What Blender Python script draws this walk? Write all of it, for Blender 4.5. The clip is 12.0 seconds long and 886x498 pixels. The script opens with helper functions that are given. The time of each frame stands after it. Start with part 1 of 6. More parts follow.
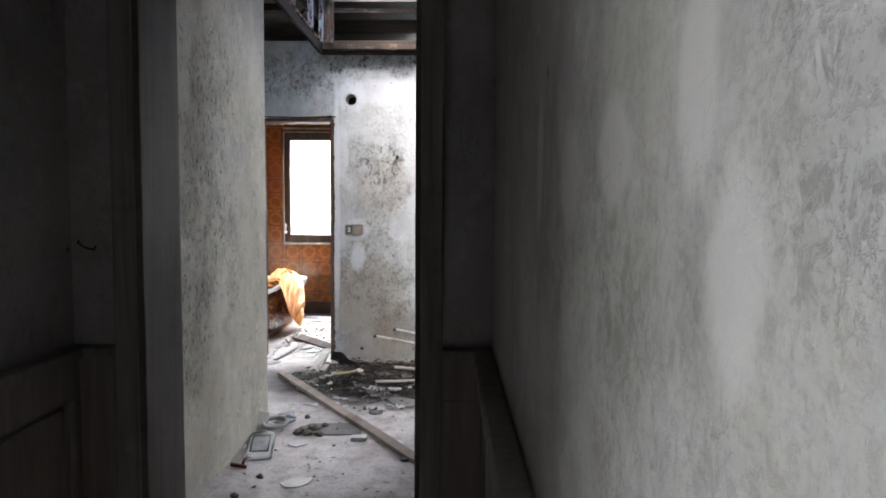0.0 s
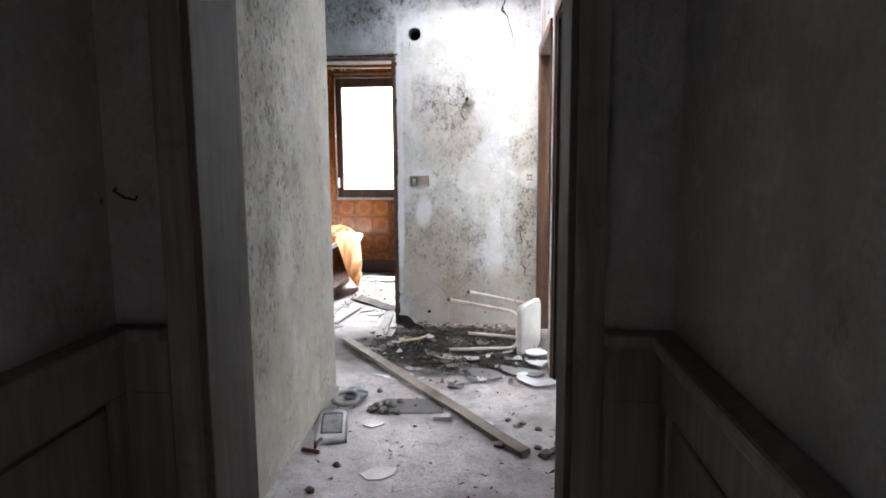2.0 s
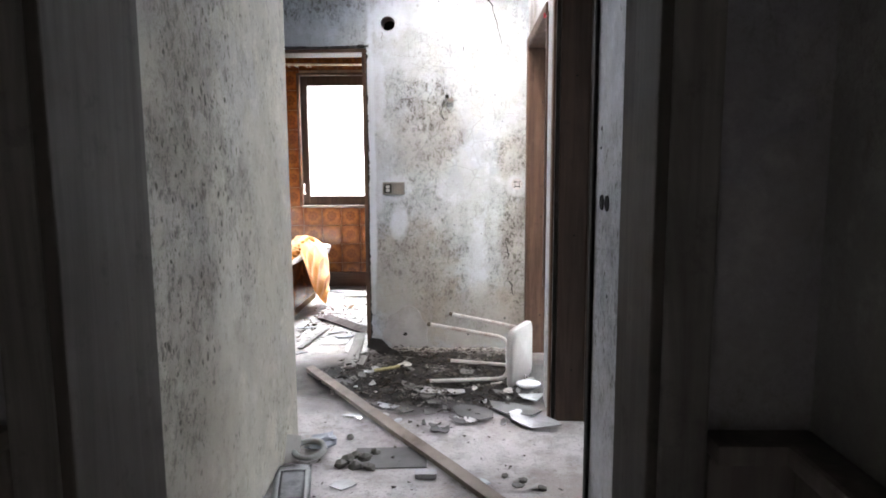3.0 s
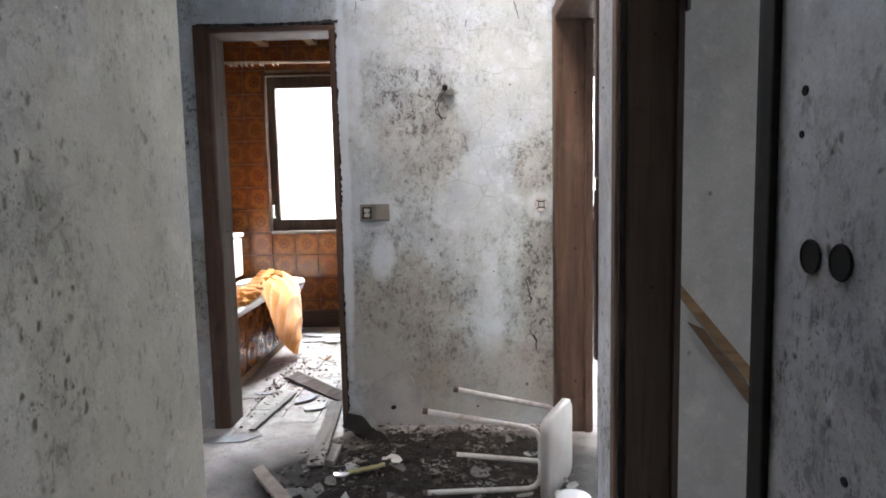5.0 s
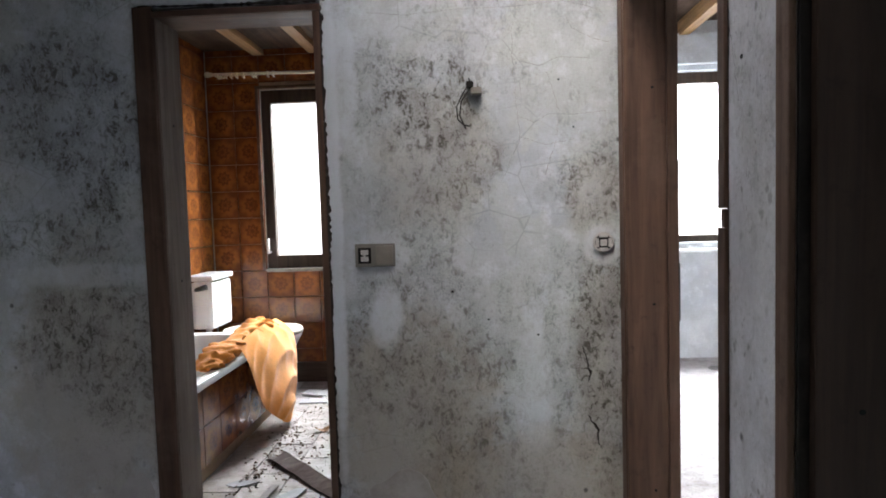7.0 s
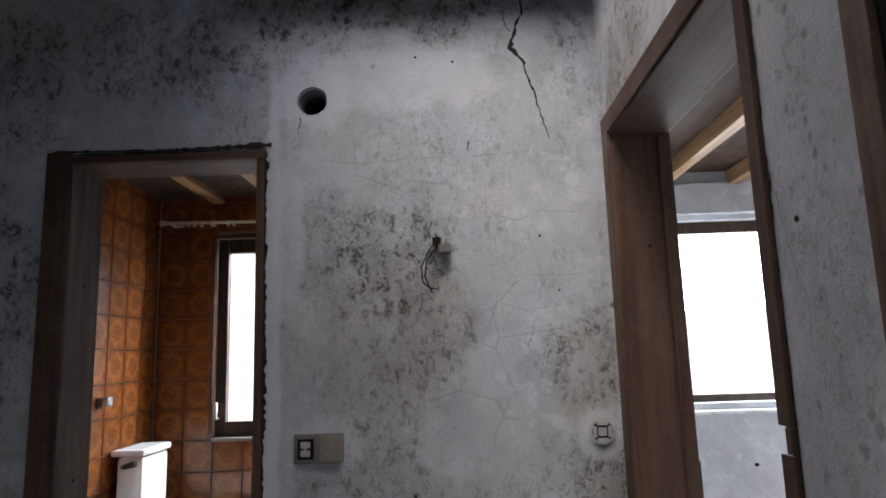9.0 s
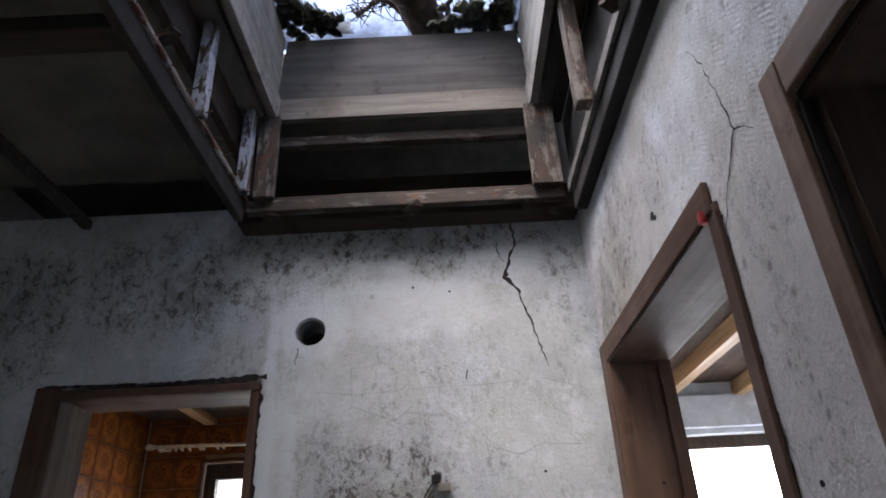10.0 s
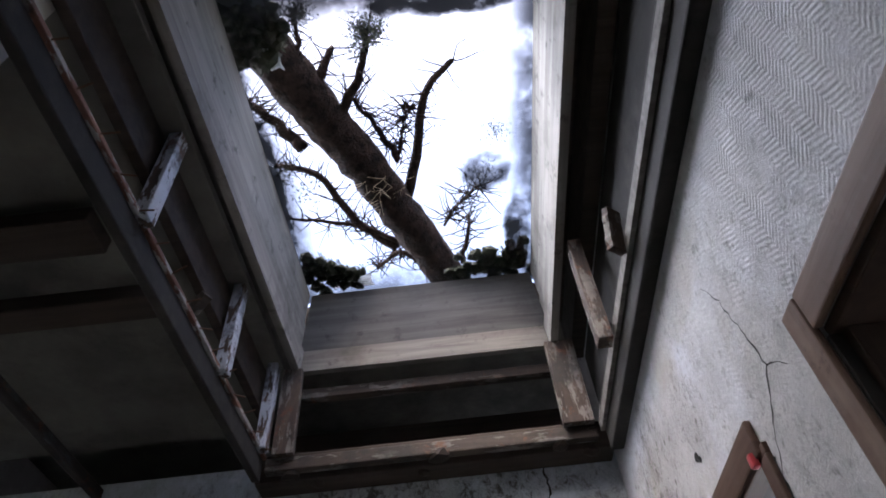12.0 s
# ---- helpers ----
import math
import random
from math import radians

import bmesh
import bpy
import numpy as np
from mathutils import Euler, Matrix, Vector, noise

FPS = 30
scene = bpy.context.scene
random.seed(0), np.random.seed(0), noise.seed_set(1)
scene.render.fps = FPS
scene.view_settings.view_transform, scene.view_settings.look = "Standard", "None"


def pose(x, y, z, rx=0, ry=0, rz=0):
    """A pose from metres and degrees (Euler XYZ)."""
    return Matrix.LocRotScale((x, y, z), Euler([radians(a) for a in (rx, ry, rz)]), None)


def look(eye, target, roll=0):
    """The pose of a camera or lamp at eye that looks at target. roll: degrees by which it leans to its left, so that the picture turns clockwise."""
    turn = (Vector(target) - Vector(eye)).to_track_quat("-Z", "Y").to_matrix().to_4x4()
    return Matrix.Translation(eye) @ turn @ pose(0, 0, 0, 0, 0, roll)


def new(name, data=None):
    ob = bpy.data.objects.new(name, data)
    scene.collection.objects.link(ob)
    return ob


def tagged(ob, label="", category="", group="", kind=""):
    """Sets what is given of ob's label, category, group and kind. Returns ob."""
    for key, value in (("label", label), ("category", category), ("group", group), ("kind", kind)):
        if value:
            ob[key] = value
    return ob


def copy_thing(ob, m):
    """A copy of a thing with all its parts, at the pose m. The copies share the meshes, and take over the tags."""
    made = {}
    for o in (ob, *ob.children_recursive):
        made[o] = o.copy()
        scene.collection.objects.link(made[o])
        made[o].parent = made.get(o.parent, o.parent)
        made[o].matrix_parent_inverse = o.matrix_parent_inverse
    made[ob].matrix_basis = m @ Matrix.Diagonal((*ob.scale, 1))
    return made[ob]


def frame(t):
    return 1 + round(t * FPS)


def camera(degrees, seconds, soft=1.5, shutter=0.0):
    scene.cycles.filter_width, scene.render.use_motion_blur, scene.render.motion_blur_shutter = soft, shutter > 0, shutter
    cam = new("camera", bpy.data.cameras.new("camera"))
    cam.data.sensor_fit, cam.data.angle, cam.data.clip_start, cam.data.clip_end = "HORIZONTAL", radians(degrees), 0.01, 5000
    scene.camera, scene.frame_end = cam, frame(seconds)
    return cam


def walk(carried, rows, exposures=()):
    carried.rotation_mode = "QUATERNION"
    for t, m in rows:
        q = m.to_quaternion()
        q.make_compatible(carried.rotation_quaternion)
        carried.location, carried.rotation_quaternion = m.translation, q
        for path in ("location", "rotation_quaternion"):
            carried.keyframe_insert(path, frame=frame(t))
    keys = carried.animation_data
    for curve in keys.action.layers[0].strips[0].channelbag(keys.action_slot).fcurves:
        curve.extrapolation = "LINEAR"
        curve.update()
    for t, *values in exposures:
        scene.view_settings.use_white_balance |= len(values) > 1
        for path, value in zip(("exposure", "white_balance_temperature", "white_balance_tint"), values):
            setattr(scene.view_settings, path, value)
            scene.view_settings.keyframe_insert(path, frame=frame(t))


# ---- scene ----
EXPOSURE = 3.22
AUTO = ((0.0, 1.05), (1.5, 1.35), (2.5, 1.32), (3.2, 1.24), (4.8, 0.72), (5.5, 0.47), (6.7, 0.14), (8.3, -0.44), (9.5, -0.64), (10.0, -0.20), (10.5, 0.10), (11.0, 0.40), (11.5, 0.28), (12.0, 0.0))
cam = camera(69.6, 12.0, 1.8)
PATH = [
    (0, (-0.017, -0.005, 1.287), (-0.042, 1.991, 1.161), 0.4),
    (0.5, (-0.095, 0.027, 1.276), (-0.13, 2.02, 1.112), 0.7),
    (1, (-0.157, 0.14, 1.263), (-0.284, 2.127, 1.077), -0.4),
    (1.5, (-0.23, 0.325, 1.248), (-0.389, 2.31, 1.057), -0.6),
    (2, (-0.283, 0.5, 1.233), (-0.435, 2.477, 0.97), -0.4),
    (2.5, (-0.353, 0.746, 1.243), (-0.435, 2.728, 0.984), -0.5),
    (3, (-0.376, 1.016, 1.236), (-0.433, 3.0, 0.987), -0.3),
    (3.2, (-0.383, 1.12, 1.24), (-0.445, 3.106, 1.009), -0.1),
    (4.8, (-0.439, 1.991, 1.231), (-0.443, 3.981, 1.028), -0.9),
    (5, (-0.426, 2.138, 1.24), (-0.468, 4.127, 1.039), -1.2),
    (5.5, (-0.417, 2.361, 1.26), (-0.574, 4.347, 1.088), -1.7),
    (6, (-0.423, 2.607, 1.245), (-0.597, 4.592, 1.074), -1.3),
    (6.5, (-0.446, 2.838, 1.271), (-0.603, 4.826, 1.12), -1.8),
    (6.7, (-0.457, 2.903, 1.264), (-0.582, 4.894, 1.128), -1.6),
    (8.3, (-0.406, 3.365, 1.312), (-0.493, 5.408, 1.22), -1.9),
    (8.5, (-0.42, 3.388, 1.325), (-0.483, 5.435, 1.327), -1.9),
    (9, (-0.42, 3.392, 1.375), (-0.45, 5.394, 1.699), -1.8),
    (9.2, (-0.418, 3.393, 1.396), (-0.44, 5.363, 1.851), -2.2),
    (9.5, (-0.418, 3.393, 1.419), (-0.422, 5.299, 2.072), -2.7),
    (10, (-0.413, 3.390, 1.457), (-0.414, 5.172, 2.378), -2.9),
    (10.5, (-0.414, 3.386, 1.47), (-0.427, 5.034, 2.604), -3.1),
    (11, (-0.411, 3.381, 1.491), (-0.438, 4.915, 2.773), -4.0),
    (11.5, (-0.413, 3.38, 1.494), (-0.431, 4.816, 2.885), -4.9),
    (12, (-0.415, 3.385, 1.49), (-0.423, 4.716, 2.983), -6.0),
]
walk(cam, [(t, look(eye, target, roll)) for t, eye, target, roll in PATH], [(t, EXPOSURE + stops, 6420 if t < 9 else 6270, 11 if t < 9 else 14) for t, stops in AUTO])

# ---- light: overcast sky over the skylight and behind the windows ----
world = bpy.data.worlds.new("overcast_sky")
scene.world = world
world.use_nodes = True
wn = world.node_tree.nodes
sky = wn.new("ShaderNodeTexSky")
sky.sky_type, sky.sun_disc = "NISHITA", False
sky.sun_elevation, sky.sun_rotation = radians(62), radians(200)
sky.air_density, sky.dust_density, sky.ozone_density = 0.8, 7.0, 0.6
wn["Background"].inputs["Strength"].default_value = 0.11
world.node_tree.links.new(sky.outputs["Color"], wn["Background"].inputs["Color"])


def lamp(name, kind, m, energy, colour=(1, 1, 1)):
    data = bpy.data.lights.new(name, kind)
    data.energy, data.color = energy, colour
    ob = new(name, data)
    ob.matrix_world = m
    return ob


SUN = lamp("sun", "SUN", look((-2.2, 5.4, 4.7), (-0.2, 4.4, 2.4)), 3.1, (0.885, 0.925, 1.0))
SUN.data.angle = radians(100)


def window_light(name, centre, inward, width, height, energy):
    """Sky-coloured area lamp shining in, at a window where one is built."""
    ob = lamp(name, "AREA", look(centre, Vector(centre) + Vector(inward)), energy, (0.90, 0.96, 1.0))
    ob.data.shape, ob.data.size, ob.data.size_y = "RECTANGLE", width, height
    return ob


window_light("bath_window_light", (-1.15, 8.60, 2.85), (-0.55, -1, -1.0), 1.5, 1.0, 48)
window_light("room_window_light", (1.75, 9.10, 2.2), (0, -1, -0.6), 2.6, 1.2, 36)
window_light("side_room_window_light", (-2.75, -0.15, 1.6), (1, 0, 0), 0.8, 1.2, 2.3)
# lamp added inside the stairwell for an unseen source; no window is built
window_light("stair_window_light", (3.02, 3.72, 1.25), (-1, 0, 0), 0.8, 0.9, 2.6)


# ---- materials ----
def material(name, rough=0.8, metal=0.0):
    m = bpy.data.materials.new(name)
    m.use_nodes = True
    b = m.node_tree.nodes["Principled BSDF"]
    b.inputs["Roughness"].default_value, b.inputs["Metallic"].default_value = rough, metal
    return m, m.node_tree, b


class Net:
    """Small helper to wire shader nodes."""

    def __init__(self, tree):
        self.t, self.n, self.l = tree, tree.nodes, tree.links
        self.seed = 2.0
        self.pos = self.n.new("ShaderNodeNewGeometry").outputs["Position"]

    def put(self, sock, value):
        if isinstance(value, bpy.types.NodeSocket):
            self.l.new(value, sock)
        else:
            sock.default_value = value

    def scaled(self, s, shift=(0, 0, 0), turn=(0, 0, 0)):
        m = self.n.new("ShaderNodeMapping")
        self.l.new(self.pos, m.inputs["Vector"])
        m.inputs["Scale"].default_value = s
        m.inputs["Location"].default_value = shift
        m.inputs["Rotation"].default_value = turn
        return m.outputs["Vector"]

    def noise(self, scale, detail=4, rough=0.55, vec=None, dist=0.0):
        n = self.n.new("ShaderNodeTexNoise")
        self.l.new(vec or self.pos, n.inputs["Vector"])
        n.inputs["Scale"].default_value, n.inputs["Detail"].default_value = scale, detail
        n.inputs["Roughness"].default_value, n.inputs["Distortion"].default_value = rough, dist
        return n.outputs["Fac"]

    def voro(self, scale, vec=None, feature="F1"):
        n = self.n.new("ShaderNodeTexVoronoi")
        n.feature = feature
        self.l.new(vec or self.pos, n.inputs["Vector"])
        n.inputs["Scale"].default_value = scale
        return n.outputs["Distance"]

    def wave(self, scale, vec=None, dist=2.0, way="X", detail=2):
        n = self.n.new("ShaderNodeTexWave")
        n.wave_type, n.bands_direction = "BANDS", way
        self.l.new(vec or self.pos, n.inputs["Vector"])
        n.inputs["Scale"].default_value, n.inputs["Distortion"].default_value = scale, dist
        n.inputs["Detail"].default_value = detail
        return n.outputs["Fac"]

    def ramp(self, fac, *stops):
        n = self.n.new("ShaderNodeValToRGB")
        self.put(n.inputs["Fac"], fac)
        e = n.color_ramp.elements
        while len(e) < len(stops):
            e.new(0.5)
        for el, (p, c) in zip(e, stops):
            el.position = p
            el.color = (c, c, c, 1) if isinstance(c, (int, float)) else (*c, 1)
        return n.outputs["Color"]

    def mix(self, fac, a, b, how="MIX"):
        n = self.n.new("ShaderNodeMix")
        n.data_type, n.blend_type = "RGBA", how
        self.put(n.inputs[0], fac)
        self.put(n.inputs[6], a if isinstance(a, bpy.types.NodeSocket) else (*a, 1))
        self.put(n.inputs[7], b if isinstance(b, bpy.types.NodeSocket) else (*b, 1))
        return n.outputs[2]

    def math(self, how, a, b=0.0, clamp=True):
        n = self.n.new("ShaderNodeMath")
        n.operation, n.use_clamp = how, clamp
        self.put(n.inputs[0], a)
        self.put(n.inputs[1], b)
        return n.outputs[0]

    def axis(self, i):
        n = self.n.new("ShaderNodeSeparateXYZ")
        self.l.new(self.pos, n.inputs[0])
        return n.outputs[i]

    def span(self, value, lo, hi):
        n = self.n.new("ShaderNodeMapRange")
        n.interpolation_type = "SMOOTHSTEP"
        self.put(n.inputs[0], value)
        n.inputs[1].default_value, n.inputs[2].default_value = lo, hi
        return n.outputs[0]

    def blot(self, cx, cz, rx, rz, ax=0, az=2):
        """A ragged stain round a place on a surface that runs along two axes."""
        a = self.math("MULTIPLY", self.math("SUBTRACT", self.axis(ax), cx, False), 1 / rx, False)
        b = self.math("MULTIPLY", self.math("SUBTRACT", self.axis(az), cz, False), 1 / rz, False)
        d = self.math("ADD", self.math("MULTIPLY", a, a, False), self.math("MULTIPLY", b, b, False), False)
        d = self.math("ADD", d, self.math("MULTIPLY", self.math("SUBTRACT", self.noise(6.0, 6, 0.7), 0.5, False), 2.6, False), False)
        return self.span(d, 1.25, 0.35)

    def random(self):
        return self.n.new("ShaderNodeObjectInfo").outputs["Random"]

    def bump(self, b, height, strength=0.4, dist=0.004):
        n = self.n.new("ShaderNodeBump")
        n.inputs["Strength"].default_value, n.inputs["Distance"].default_value = strength, dist
        self.l.new(height, n.inputs["Height"])
        self.l.new(n.outputs[0], b.inputs["Normal"])


def plaster(name, light=(0.60, 0.60, 0.57), mould=1.0, chevrons=0.0, yellow=0.5, stains=(), clean_and_shine=(), craze_amount=0.0, grain=58.0, speckle=0.0, run=0, tan_blots=()):
    """Old wall plaster: grey blotches, clusters of mould specks, trowel marks."""
    m, t, b = material(name, 0.85)
    k = Net(t)
    big, mid = k.noise(1.3, 3), k.noise(5.0, 6, 0.65)
    warm = tuple(light[i] * (0.90, 0.90, 0.80)[i] for i in range(3))
    cool = tuple(light[i] * (0.70, 0.72, 0.77)[i] for i in range(3))
    c = k.mix(k.ramp(big, (0.42, 0), (0.60, 1)), light, cool)
    coat = k.ramp(k.noise(1.9, 5, 0.55, k.scaled((1, 1, 1), (4, 6, 1))), (0.485, 0), (0.505, 1))
    c = k.mix(k.math("MULTIPLY", coat, yellow), c, warm)
    c = k.mix(k.math("MULTIPLY", k.ramp(k.noise(3.3, 5, 0.55, k.scaled((1, 1, 1), (2, 5, 7))), (0.53, 0), (0.55, 1)), 0.30), c, tuple(min(1, light[i] * (1.02, 1.06, 1.12)[i]) for i in range(3)))
    c = k.mix(k.math("MULTIPLY", k.ramp(mid, (0.40, 0), (0.60, 1)), 0.55), c, tuple(v * 0.66 for v in light))
    c = k.mix(k.math("MULTIPLY", k.ramp(k.noise(85.0, 5, 0.75), (0.40, 0), (0.70, 1)), 0.38), c, tuple(v * 0.55 for v in light))
    c = k.mix(k.math("MULTIPLY", k.ramp(k.noise(13.0, 6, 0.7, k.scaled((1, 1, 1), (9, 2, 4))), (0.54, 0), (0.66, 1)), 0.4), c, tuple(min(1, v * 1.18) for v in light))
    craze = k.ramp(k.voro(7.0, k.scaled((1, 1, 1), (k.seed, 0, 0)), "DISTANCE_TO_EDGE"), (0.004, 1), (0.022, 0))
    craze = k.math("MULTIPLY", craze, k.ramp(k.noise(2.2, 4, 0.6, k.scaled((1, 1, 1), (1, 8, 3))), (0.50, 0), (0.62, 1)))
    c = k.mix(k.math("MULTIPLY", craze, craze_amount), c, tuple(v * 0.45 for v in light))
    # ragged blots that turn the plaster tan
    for cx, cz, rx, rz, s in tan_blots:
        c = k.mix(k.math("MULTIPLY", k.blot(cx, cz, rx, rz, run), s), c, (0.35, 0.315, 0.255))
    streak = k.noise(3.0, 5, 0.6, k.scaled((2.2, 2.2, 0.35)))
    c = k.mix(k.math("MULTIPLY", k.ramp(streak, (0.50, 0), (0.68, 1)), 0.34), c, tuple(v * 0.62 for v in light))
    area = k.ramp(k.noise(2.6, 6, 0.66, k.scaled((1.3, 1.3, 0.8), (3, 1, 2))), (0.42, 0), (0.62, 1))
    if stains:
        area = k.math("MULTIPLY", area, 0.5)
        for cx, cz, rx, rz, s in stains:
            area = k.math("MAXIMUM", area, k.math("MULTIPLY", k.blot(cx, cz, rx, rz, run), s))
    film = k.ramp(k.noise(9.0, 7, 0.74, k.scaled((1, 1, 0.7))), (0.40, 0), (0.66, 1))
    specks = k.ramp(k.noise(grain, 7, 0.72, k.scaled((1, 1, 0.7)), 0.6), (0.51, 0), (0.63, 1))
    fine = k.ramp(k.noise(170.0, 4, 0.75), (0.52, 0), (0.66, 1))
    spots = k.math("ADD", specks, k.math("MULTIPLY", fine, 0.45))
    dirt = k.math("MULTIPLY", area, k.math("ADD", k.math("MULTIPLY", film, 0.55), k.math("MULTIPLY", spots, k.math("ADD", film, 0.45))))
    c = k.mix(k.math("MULTIPLY", dirt, 0.85 * mould), c, (0.062, 0.058, 0.046))
    if speckle:
        flow = k.n.new("ShaderNodeVectorMath")
        warp = k.n.new("ShaderNodeTexNoise")
        k.l.new(k.pos, warp.inputs["Vector"])
        warp.inputs["Scale"].default_value, warp.inputs["Detail"].default_value = 34.0, 3
        flow.operation = "MULTIPLY_ADD"
        k.l.new(warp.outputs["Color"], flow.inputs[0])
        flow.inputs[1].default_value = (0.028, 0.028, 0.036)
        k.l.new(k.scaled((1, 1, 0.72)), flow.inputs[2])
        thin = k.math("ADD", area, 0.22)
        coarse = k.math("MULTIPLY", k.ramp(k.voro(36.0, flow.outputs[0]), (0.16, 1), (0.34, 0)), k.ramp(k.noise(15.0, 3, 0.6, k.scaled((1, 1, 0.8), (6, 4, 8))), (0.47, 0), (0.57, 1)))
        small = k.math("MULTIPLY", k.ramp(k.voro(95.0, flow.outputs[0]), (0.16, 1), (0.36, 0)), k.ramp(k.noise(22.0, 4, 0.65, k.scaled((1, 1, 0.8), (1, 9, 3))), (0.47, 0), (0.58, 1)))
        flecks = k.math("MULTIPLY", k.math("MAXIMUM", coarse, k.math("MULTIPLY", small, 0.8)), thin)
        c = k.mix(k.math("MULTIPLY", flecks, speckle), c, (0.070, 0.064, 0.048))
    c = k.mix(k.math("MULTIPLY", k.ramp(k.voro(4.2, k.scaled((1, 1, 0.9), (7, 3, 5))), (0.02, 1), (0.045, 0)), 0.8), c, (0.05, 0.05, 0.05))
    # paler blots: bare patches, plus a gloss streak put into the colour
    for cx, cz, rx, rz, s in clean_and_shine:
        c = k.mix(k.math("MULTIPLY", k.blot(cx, cz, rx, rz, run), s), c, tuple(min(1, v * 1.12) for v in light))
    k.put(b.inputs["Base Color"], c)
    h = k.math("ADD", k.math("MULTIPLY", mid, 0.7), k.math("MULTIPLY", k.noise(70.0, 4, 0.7), 0.5), False)
    h = k.math("SUBTRACT", h, k.math("MULTIPLY", dirt, 0.5), False)
    if chevrons:
        zig = k.wave(34.0, k.scaled((1, 1, 1), (0, 0, 0), (0.6, 0, 0)), 2.2, "Z")
        zag = k.wave(34.0, k.scaled((1, 1, 1), (0, 0, 0), (-0.6, 0, 0)), 2.2, "Z")
        side = k.ramp(k.wave(4.6, k.scaled((1, 1, 1)), 0.8, "Y"), (0.46, 0), (0.54, 1))
        where = k.ramp(k.noise(8.0, 7, 0.76), (0.43, 0), (0.58, 1))
        where = k.math("MULTIPLY", where, k.math("ADD", k.math("MULTIPLY", k.span(k.axis(1), 4.25, 3.95), k.span(k.axis(2), 1.75, 2.05)), 0.10))
        marks = k.math("MULTIPLY", k.mix(side, zig, zag), where)
        h = k.math("ADD", h, k.math("MULTIPLY", marks, chevrons), False)
        h = k.math("ADD", h, k.math("MULTIPLY", k.noise(95.0, 6, 0.78), k.math("ADD", k.math("MULTIPLY", k.span(k.axis(1), 4.3, 3.9), 1.5), 0.25), False), False)
    k.bump(b, h, 0.55, 0.006)
    return m


def wood(name, dark, light, rough=0.5, axis=2, worn=0.25, worn_colour=(0.35, 0.31, 0.27)):
    """Wood with grain along one axis, scuffed and stained."""
    m, t, b = material(name, rough)
    k = Net(t)
    s = [28.0, 28.0, 28.0]
    s[axis] = 1.6
    grain = k.noise(1.0, 6, 0.62, k.scaled(s), 0.6)
    c = k.mix(k.ramp(grain, (0.34, 0), (0.66, 1)), dark, light)
    c = k.mix(k.math("MULTIPLY", k.ramp(k.noise(3.5, 5, 0.7), (0.52, 0), (0.70, 1)), worn), c, worn_colour)
    c = k.mix(k.math("MULTIPLY", k.ramp(k.noise(17.0, 5, 0.7), (0.58, 0), (0.68, 1)), worn), c, tuple(v * 0.4 for v in dark))
    k.put(b.inputs["Base Color"], c)
    k.put(b.inputs["Roughness"], k.math("ADD", k.math("MULTIPLY", k.noise(9.0), 0.35), rough - 0.17))
    k.bump(b, grain, 0.4, 0.003)
    b.inputs["Specular IOR Level"].default_value = 0.25
    return m


def peeling(name, axis, paint=(0.25, 0.26, 0.29), cover=0.5, dark=(0.030, 0.019, 0.014), light=(0.095, 0.062, 0.044)):
    """Old timber with flaking paint and rusty nail stains."""
    m, t, b = material(name, 0.8)
    k = Net(t)
    s = [22.0, 22.0, 22.0]
    s[axis] = 2.0
    grain = k.noise(1.0, 6, 0.65, k.scaled(s), 0.8)
    c = k.mix(k.ramp(grain, (0.36, 0), (0.66, 1)), dark, light)
    s = [30.0, 30.0, 30.0]
    s[axis] = 7.0
    flakes = k.ramp(k.noise(1.0, 7, 0.7, k.scaled(s)), (cover, 0), (cover + 0.025, 1))
    c = k.mix(flakes, c, k.mix(k.noise(20.0, 4), tuple(v * 0.6 for v in paint), paint))
    c = k.mix(k.math("MULTIPLY", k.ramp(k.noise(14.0, 6, 0.7), (0.58, 0), (0.66, 1)), 0.8), c, (0.10, 0.035, 0.014))
    c = k.mix(k.math("MULTIPLY", k.ramp(k.noise(6.0, 6, 0.7), (0.50, 0), (0.62, 1)), 0.8), c, (0.012, 0.011, 0.010))
    k.put(b.inputs["Base Color"], c)
    k.bump(b, k.math("ADD", grain, k.math("MULTIPLY", flakes, 0.6), False), 0.5, 0.003)
    return m


def plain(name, colour, rough=0.6, metal=0.0, vary=0.25, scale=14.0, stain=None, stain_amount=0.4):
    m, t, b = material(name, rough, metal)
    k = Net(t)
    n = k.noise(scale, 5, 0.65)
    c = k.mix(k.ramp(n, (0.3, 0), (0.7, 1)), tuple(v * (1 - vary) for v in colour), tuple(min(1, v * (1 + vary * 0.6)) for v in colour))
    if stain:
        c = k.mix(k.math("MULTIPLY", k.ramp(k.noise(scale * 0.45, 6, 0.7), (0.50, 0), (0.64, 1)), stain_amount), c, stain)
    k.put(b.inputs["Base Color"], c)
    k.bump(b, k.noise(scale * 5, 3), 0.2, 0.002)
    return m


